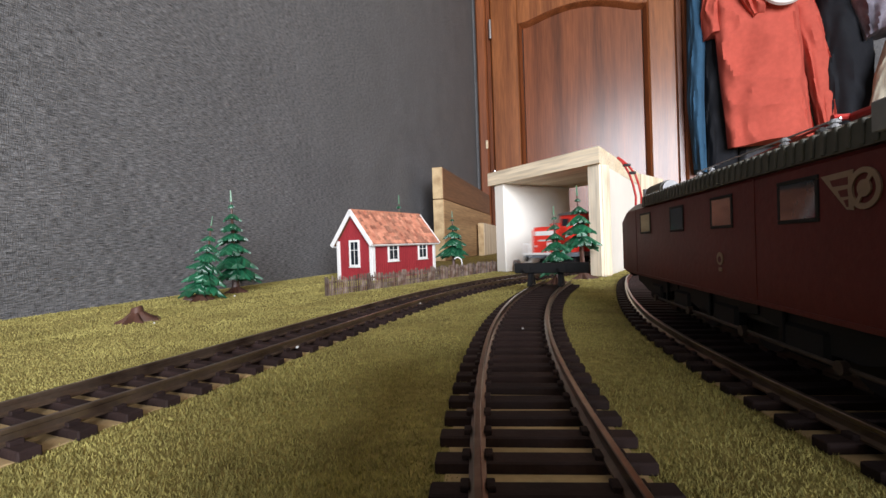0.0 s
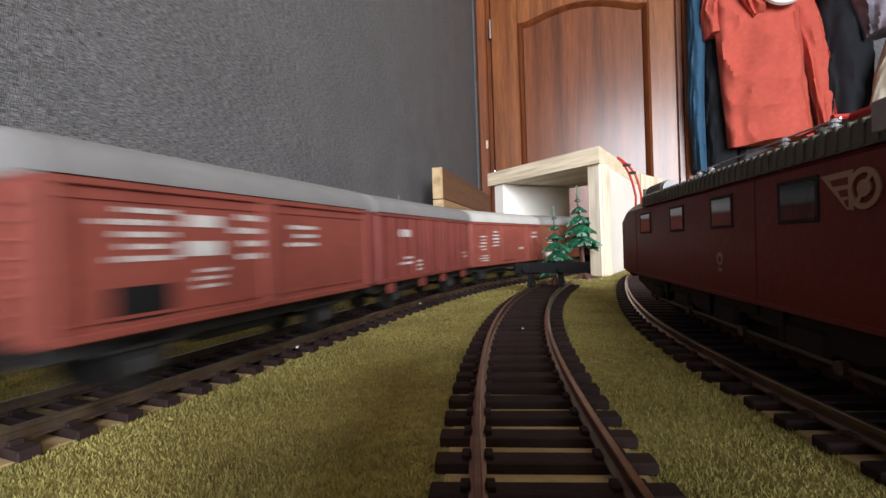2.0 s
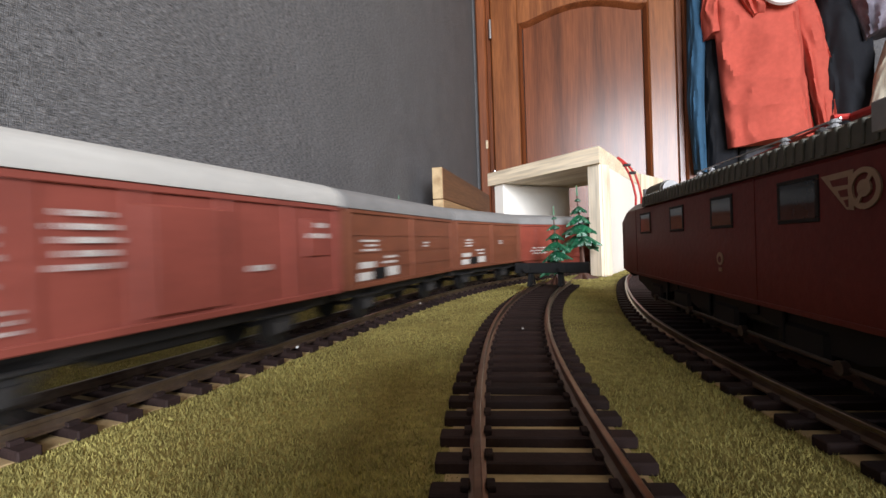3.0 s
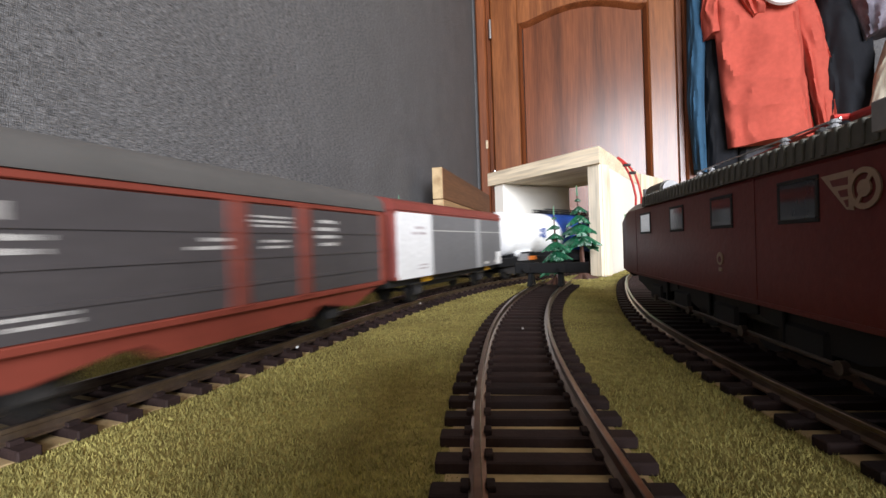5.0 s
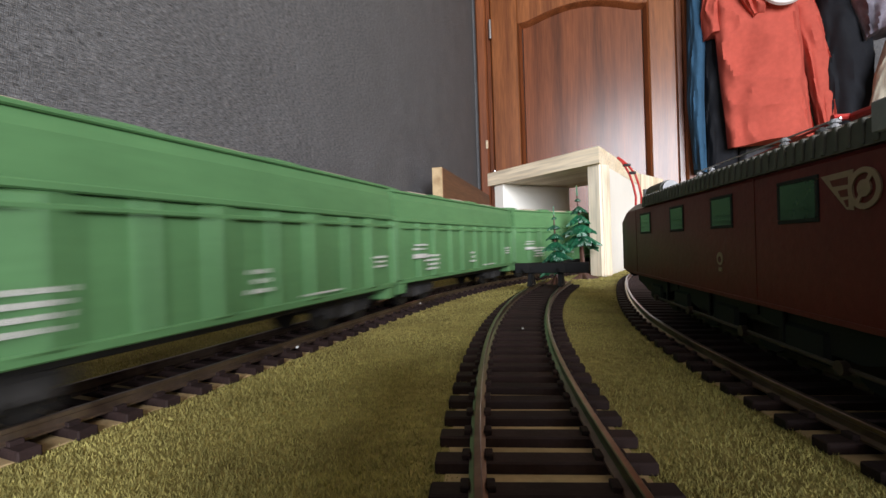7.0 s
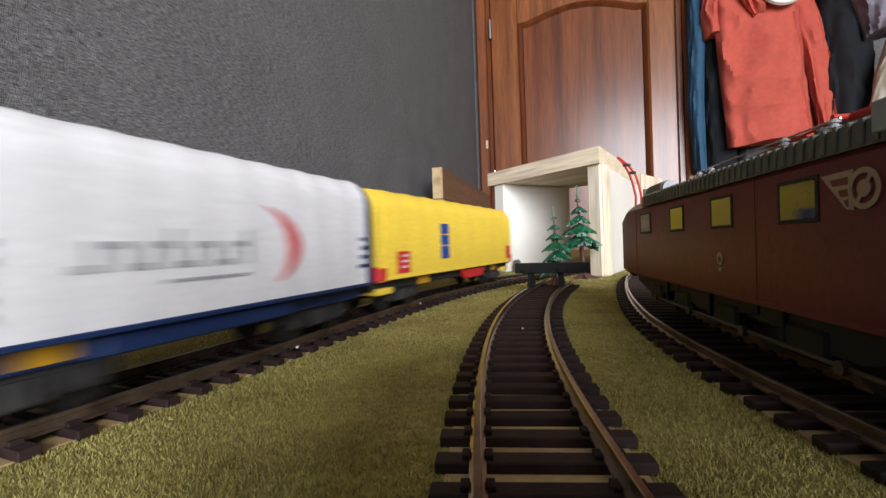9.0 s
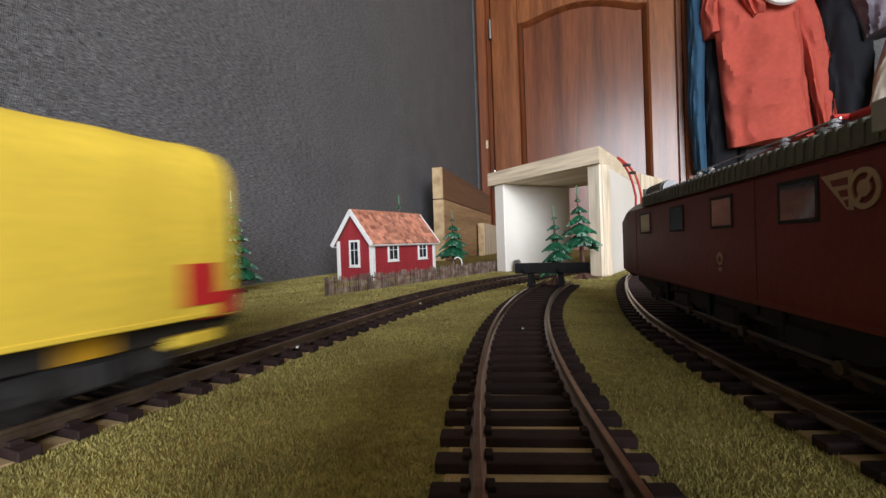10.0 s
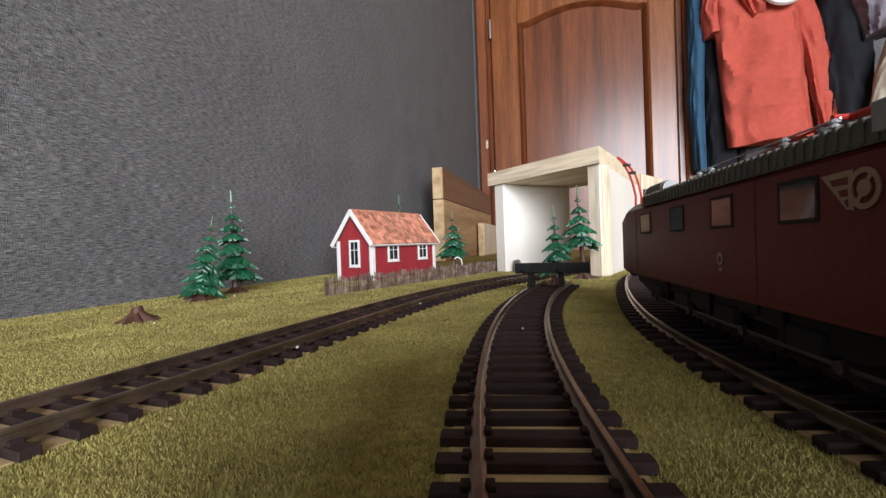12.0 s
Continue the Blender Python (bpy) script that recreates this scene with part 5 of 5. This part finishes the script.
    for s in (-1, 1):
        part("coupling_rod", bx(56, 120, s * 11.6 - 0.6, s * 11.6 + 0.6, 6.4, 8.4, 0.5), DARK_STEEL, t, "dark metal coupling rod")
        for xx in (20, 44, 72, 102, 134):
            part("spring_box", bx(xx, xx + 12, s * 13.0 - 1.6, s * 13.0 + 1.6, 3.4, 9.4, 0.8), BLACK, t)
        part("side_rod", bx(26, 150, s * 14.6 - 0.3, s * 14.6 + 0.3, 4.1, 4.9, 0.2), GEAR, t, "dusty metal side rod")
        for xx in (28, 58, 88, 118, 148):
            part("crank_pin", cyl(bmesh.new(), (xx, s * 15.0, 4.5), "y", 1.2, 1.2, 14), GEAR, t)
        for xx in (38, 70, 102, 132):
            part("hanger", bx(xx - 0.6, xx + 0.6, s * 14.4 - 0.4, s * 14.4 + 0.4, 5.0, 11.8, 0.2), BLACK, t)
    for e_, xx in ((-1, -17.5), (1, L + 1)):
        for s in (-1, 1):
            bm = cyl(bmesh.new(), (xx, s * 9.5, 11.2), "x", 1.2, 5, 10)
            cyl(bm, (xx + e_ * 2.6, s * 9.5, 11.2), "x", 2.7, 0.8, 14)
            part("buffer", bm, BLACK, t)
    for s in (-1, 1):
        for x0, x1 in ((2, 46), (47, 92), (93, 139), (140, 186)):
            prof = [(x0, 11.8), (x0, 8.6), (x0 + 6, 7.6), (x0 + 14, 5.6), (x1 - 18, 5.6), (x1 - 10, 7.8), (x1, 8.8), (x1, 11.8)]
            part("bogie_frame", prism(bmesh.new(), prof, "y", s * 13.2 - 0.7, s * 13.2 + 0.7), BLACK, t, "black bogie side frame")
    part("headlamp", cyl(bmesh.new(), (-17.0, -9, 17), "x", 1.6, 1.6, 14), STEEL, t)


electric()


# ---- clothes on the rail beside the door ----
CORAL = mat("coral_fleece", (0.50, 0.098, 0.070), 0.95, 0, 0.12, 9, 0.35, 900, (0.39, 0.072, 0.052), spec=0.15)
DENIM = mat("blue_cloth", (0.045, 0.115, 0.20), 0.9, 0, 0.15, 12, 0.35, 700, spec=0.2)
NIGHT = mat("black_cloth", (0.016, 0.017, 0.021), 0.9, 0, 0.2, 12, 0.3, 600, spec=0.2)
GREY_CLOTH = mat("grey_cloth", (0.10, 0.10, 0.11), 0.9, 0, 0.2, 12, 0.3, 600, spec=0.2)
LILAC = mat("grey_lilac_cloth", (0.36, 0.33, 0.40), 0.85, 0, 0.3, 14, 0.3, 600, (0.05, 0.045, 0.055), spec=0.2)
CREAM_CLOTH = mat("cream_cloth", (0.48, 0.44, 0.35), 0.9, 0, 0.15, 12, 0.3, 600, spec=0.2)


def tube(rows, seed, folds=7, depth=1.0, n=64):
    """A hanging cloth tube: rows of (centre x, centre y, z, half width, half depth); folds deepen towards the hem."""
    rnd = random.Random(seed)
    ph = [rnd.uniform(0, 6.28) for _ in range(4)]
    bm = bmesh.new()
    rings = []
    fine = []
    for a, b in zip(rows, rows[1:]):
        for k in range(11):
            fine.append(tuple(p + (q - p) * k / 11 for p, q in zip(a, b)))
    fine.append(rows[-1])
    m = len(fine)
    for j, (cx, cy, z, hw, hd) in enumerate(fine):
        g = j / (m - 1)
        ring = []
        for i in range(n):
            a = 2 * math.pi * i / n
            amp = depth * (0.25 + 0.75 * g)
            f = 1 + amp * 0.16 * math.sin(folds * a + ph[0] + 1.6 * math.sin(2.2 * g + ph[1])) + amp * 0.10 * math.sin(3 * a + ph[2] + 4 * g)
            sx = math.copysign(abs(math.cos(a)) ** 0.7, math.cos(a))
            cre = 1 - abs(noise.noise((math.cos(a) * 1.4 + seed, math.sin(a) * 1.4 + z * 0.006, z * 0.011))) * 2
            wob = 7 * amp * noise.noise((a * 1.3 + seed, z * 0.014, 0.3)) - 17 * depth * max(0.0, cre - 0.45)
            ring.append((cx + sx * hw + wob * 0.25, cy + math.sin(a) * hd * f + wob, z + (5 * math.sin(2 * a + ph[3]) if j == 0 or j == m - 1 else 0)))
        rings.append(ring)
    return loft(bm, rings)


def garment(name, label, category, material, parts, hook):
    t = thing(name, ROOM, label, category, "clothes hanging beside the door")
    for nm, rows, seed, folds, dp in parts:
        part(nm, tube(rows, seed, folds, dp), material, t, smooth=True)
    x_, y_, z_ = hook
    bm = bmesh.new()
    pts = [(x_, y_, z_ - 30), (x_, y_, z_ + 25), (x_, y_ + 8, z_ + 38), (x_, y_ + 16, z_ + 30)]
    for a, b in zip(pts, pts[1:]):
        rod(bm, a, b, 1.6, 6)
    part("hanger_hook", bm, STEEL, t)
    return t


def clothes():
    rail = thing("clothes_rail", ROOM, "plain steel clothes rail on the wall, full of clothes", "clothes rail")
    part("rail", rod(bmesh.new(), (640, -78, 1010), (1500, -78, 1010), 12, 14), STEEL, rail)
    for xx in (700, 1440):
        part("bracket", bx(xx - 8, xx + 8, -90, -0.5, 990, 998, 1), STEEL, rail)
    garment("hooded_jacket", "coral red fleece jacket hanging on the rail", "jacket", CORAL,
            [("torso", [(775, -120, 850, 50, 34), (778, -120, 735, 92, 46), (782, -122, 600, 96, 50), (796, -120, 430, 96, 46), (810, -120, 268, 97, 40)], 3, 4, 1.3),
             ("sleeve", [(862, -110, 690, 30, 34), (895, -112, 590, 31, 34), (920, -112, 470, 27, 30), (942, -110, 302, 19, 20)], 5, 4, 0.8),
             ("sleeve", [(705, -112, 730, 34, 36), (688, -112, 640, 30, 36), (690, -108, 570, 26, 30)], 8, 4, 0.8),
             ("hood", [(770, -150, 790, 50, 30), (765, -158, 720, 58, 34), (772, -165, 640, 36, 22), (778, -160, 590, 14, 10)], 9, 5, 1.2)], (790, -78, 985))
    garment("blue_trousers", "blue cloth trousers hanging beside the door", "trousers", DENIM,
            [("leg", [(662, -60, 820, 20, 30), (658, -62, 600, 22, 36), (652, -62, 420, 20, 34), (660, -60, 215, 14, 30)], 12, 4, 0.8)], (662, -78, 985))
    garment("dark_coat", "dark cloth coat hanging behind the red jacket", "coat", NIGHT,
            [("torso", [(725, -60, 830, 45, 36), (720, -62, 600, 48, 40), (715, -62, 400, 40, 36), (715, -60, 205, 36, 32)], 15, 5, 0.8)], (725, -78, 985))
    garment("grey_coat", "grey cloth coat hanging behind the red jacket", "coat", GREY_CLOTH,
            [("torso", [(830, -50, 830, 70, 30), (835, -52, 600, 80, 34), (838, -52, 400, 80, 34), (838, -50, 225, 78, 30)], 25, 7, 1.0)], (830, -78, 985))
    garment("black_jacket", "black quilted jacket hanging on the rail", "jacket", NIGHT,
            [("torso", [(965, -100, 830, 50, 50), (975, -104, 640, 52, 56), (985, -104, 440, 50, 52), (995, -100, 250, 50, 44)], 18, 6, 1.1)], (990, -78, 985))
    garment("lilac_jacket", "crumpled grey lilac jacket hanging on the rail", "jacket", LILAC,
            [("torso", [(1040, -165, 830, 70, 50), (1030, -170, 680, 72, 56), (1032, -170, 580, 56, 48), (1040, -165, 500, 40, 40)], 20, 6, 1.3)], (1075, -78, 985))
    garment("cream_shirt", "cream cloth shirt hanging on the rail", "shirt", CREAM_CLOTH,
            [("torso", [(1085, -190, 540, 24, 34), (1070, -192, 480, 44, 36), (1058, -192, 400, 56, 36), (1046, -190, 300, 60, 34)], 22, 6, 0.9)], (1130, -78, 985))
    # white dial that hangs above the jacket
    t = thing("white_dial", ROOM @ pose(0.818, -0.195, 0.632, 70, 0, 0), "round white dial with dark marks above the jacket", "dial")
    part("face", cyl(bmesh.new(), (0, 0, 0), "z", 44, 8, 40), WHITE_PAINT, t)
    bm = bmesh.new()
    for i in range(12):
        a = i * math.pi / 6
        rod(bm, (36 * math.cos(a), 36 * math.sin(a), 4.3), (30 * math.cos(a), 30 * math.sin(a), 4.3), 1.3, 6)
    part("marks", bm, INK_DARK, t)


clothes()


def wires():
    """A pair of red wires that stands up beside the portal and bends over to the left."""
    t = thing("red_wires", pose(0.143, 0.335, 0), "pair of red wires with black ties beside the portal", "wire")
    for k in (0, 1):
        o = 4.2 * k
        pts = [Vector((8 + o, 8, 0.4)), Vector((5 + o, 3, 40)), Vector((4.8 + o, 0, 62.0)), Vector((3.0 + o, 0, 71.0)), Vector((0.6 + o, 0, 79.0)), Vector((-2.8 + o * 0.7, 0, 85.4)), Vector((-5.2 + o * 0.3, 0, 89.2)), Vector((-8.4 + o * 0.1, 0, 92.4))]
        bm = bmesh.new()
        for a, b in zip(pts, pts[1:]):
            rod(bm, a, b, 0.85, 8)
        part("wire", bm, PANTO_RED, t, smooth=True)
    for x_, z_ in ((-1.5, 86.2), (2.4, 80.2)):
        part("tie", bx(x_ - 2.6, x_ + 2.6, -1.3, 1.3, z_ - 1.0, z_ + 1.0, 0.3), BLACK, t)


wires()


def marker():
    """A small arched metal shell by the portal and a pale hoop by the planks."""
    t = thing("arched_metal_shell", pose(0.0755, 0.452, 0.0, 0, 0, -57.9), "small shiny arched metal shell beside the portal", "metal shell")
    pts = [(-3.6, 0), (3.6, 0)] + [(3.6 * math.cos(a), 9.0 + 4.0 * math.sin(a)) for a in (k * math.pi / 8 for k in range(9))]
    part("shell", prism(bmesh.new(), pts, "y", -2, 2), STEEL, t)
    inner = [(-2.2, 1.5), (2.2, 1.5)] + [(2.2 * math.cos(a), 8.6 + 2.4 * math.sin(a)) for a in (k * math.pi / 8 for k in range(9))]
    part("recess", prism(bmesh.new(), inner, "y", -2.3, -1.9), ALU, t)
    t = thing("pale_hoop", pose(0.016, 0.500, 0.0, 0, 0, 0), "thin pale hoop standing in the grass", "hoop")
    bm = bmesh.new()
    pts = [Vector((5 * math.cos(a), 0, 10 + 6 * math.sin(a))) for a in (k * math.pi / 8 for k in range(7))]
    pts = [Vector((5, 0, 0))] + pts
    for a, b in zip(pts, pts[1:]):
        rod(bm, a, b, 0.7, 8)
    part("hoop", bm, WHITE_PAINT, t, smooth=True)
    rnd = random.Random(31)
    for x_, y_, r_ in ((-43, 127, 0.5), (-12, 214, 0.5), (-3, 236, 0.5), (-127, 192, 0.4), (-143, 300, 0.6), (25, 143, 0.4)):
        bm = bmesh.new()
        bmesh.ops.create_icosphere(bm, subdivisions=1, radius=r_)
        for v in bm.verts:
            v.co *= rnd.uniform(0.7, 1.2)
        ob = part("crumb", bm, WHITE_PAINT, m=pose(x_ * MM, y_ * MM, (2.5 if abs(x_) < 100 else 1.0) * MM))
        tagged(ob, "tiny pale crumb of plaster lying about", "crumb", "loose crumbs")


marker()


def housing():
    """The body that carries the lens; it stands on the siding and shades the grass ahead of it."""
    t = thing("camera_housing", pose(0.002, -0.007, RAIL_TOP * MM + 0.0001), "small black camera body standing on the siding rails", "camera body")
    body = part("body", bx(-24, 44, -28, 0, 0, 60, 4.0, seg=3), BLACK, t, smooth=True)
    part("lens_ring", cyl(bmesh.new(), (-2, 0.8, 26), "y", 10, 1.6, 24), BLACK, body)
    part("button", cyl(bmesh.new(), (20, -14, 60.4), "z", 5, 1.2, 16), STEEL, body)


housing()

# ---- the tracks ----
track("main_line_track", MAIN[310:-95], "dark model railway track curving past the cottage", (2690, 3320))
track("siding_track", SIDING, "dark model railway track leading to a buffer stop", (0, 900))
track("loco_track", LOCO_LINE, "dark model railway track under the standing locomotive", (0, 900))

# ---- the passing train: vehicle, front end and rear end along the line at 0 s, in millimetres ----
SPEED = 236.6


def train():
    out = []

    def put(v, front, back):
        out.append((v, front, back))
    put(diesel("diesel_locomotive", 111), 351, 462)
    put(box_wagon("sliding_wall_wagon", "oxide red freight wagon with grey roof and much white lettering", 96, OXIDE, ROOF_GREY, "slide"), 481, 577)
    put(box_wagon("ribbed_van", "dull red ribbed freight van with grey roof", 101, OXIDE_DARK, ROOF_GREY, "ribbed", seed=2), 587, 688)
    put(box_wagon("covered_van", "dull red freight van with pale grey roof and sliding door", 101, OXIDE, ROOF_PALE, "doors", seed=3), 694.5, 795.5)
    put(box_wagon("grooved_van", "brown freight van with level grooves and grey roof", 98.5, BROWN, ROOF_GREY, "grooved", seed=4), 801.5, 900)
    put(box_wagon("grooved_van", "brown freight van with level grooves and grey roof", 92, BROWN, ROOF_GREY, "grooved", seed=5), 908, 1000)
    put(box_wagon("long_red_van", "long orange red freight van with grey roof", 145.5, BRIGHT_OXIDE, ROOF_GREY, "plain", axles="bogie", seed=6), 1006.5, 1152)
    put(box_wagon("panelled_van", "red freight van with dark grey side panels", 130, BRIGHT_OXIDE, ROOF_DARK, "panel", axles="two", seed=7), 1167.5, 1297.5)
    put(box_wagon("banner_van", "grey panelled freight van with red roof and white poster", 131, OXIDE_DARK, OXIDE_DARK, "banner", eave=41.2, rise=5.8, seed=8, roof_label="oxide red roof"), 1314, 1445)
    put(tank("tank_wagon", "white and blue tank wagon on two bogies", 163), 1454.5, 1617.5)
    put(hopper("green_wagon", "green ribbed covered wagon with pale hatches", 148), 1631, 1779)
    put(hopper("green_wagon", "green ribbed covered wagon with pale hatches", 148), 1789, 1937)
    put(hopper("green_wagon", "green ribbed covered wagon with pale hatches", 148), 1946, 2094)
    put(tarp_wagon("white_tarpaulin_wagon", "white tarpaulin wagon with navy ends and red crescent", 122, TARP_WHITE, NAVY, NAVY, "white"), 2112.5, 2234.5)
    put(tarp_wagon("yellow_tarpaulin_wagon", "yellow tarpaulin wagon with blue and red panels", 162, YELLOW, YELLOW, DIRTY_BLACK, "yellow"), 2247, 2409)
    return out


TRAIN = train()


def motions():
    for v, front, back in TRAIN:
        rows = []
        L = back - front
        for i in range(61):
            t = 0.2 * i
            f = on_main(front + L * 0.18 - SPEED * t)
            r = on_main(front + L * 0.82 - SPEED * t)
            c = (f + r) / 2
            d = f - r
            rows.append((t, pose(c.x * MM, c.y * MM, RAIL_TOP * MM, 0, 0, math.degrees(math.atan2(d.y, d.x)))))
        walk(v, rows)


motions()
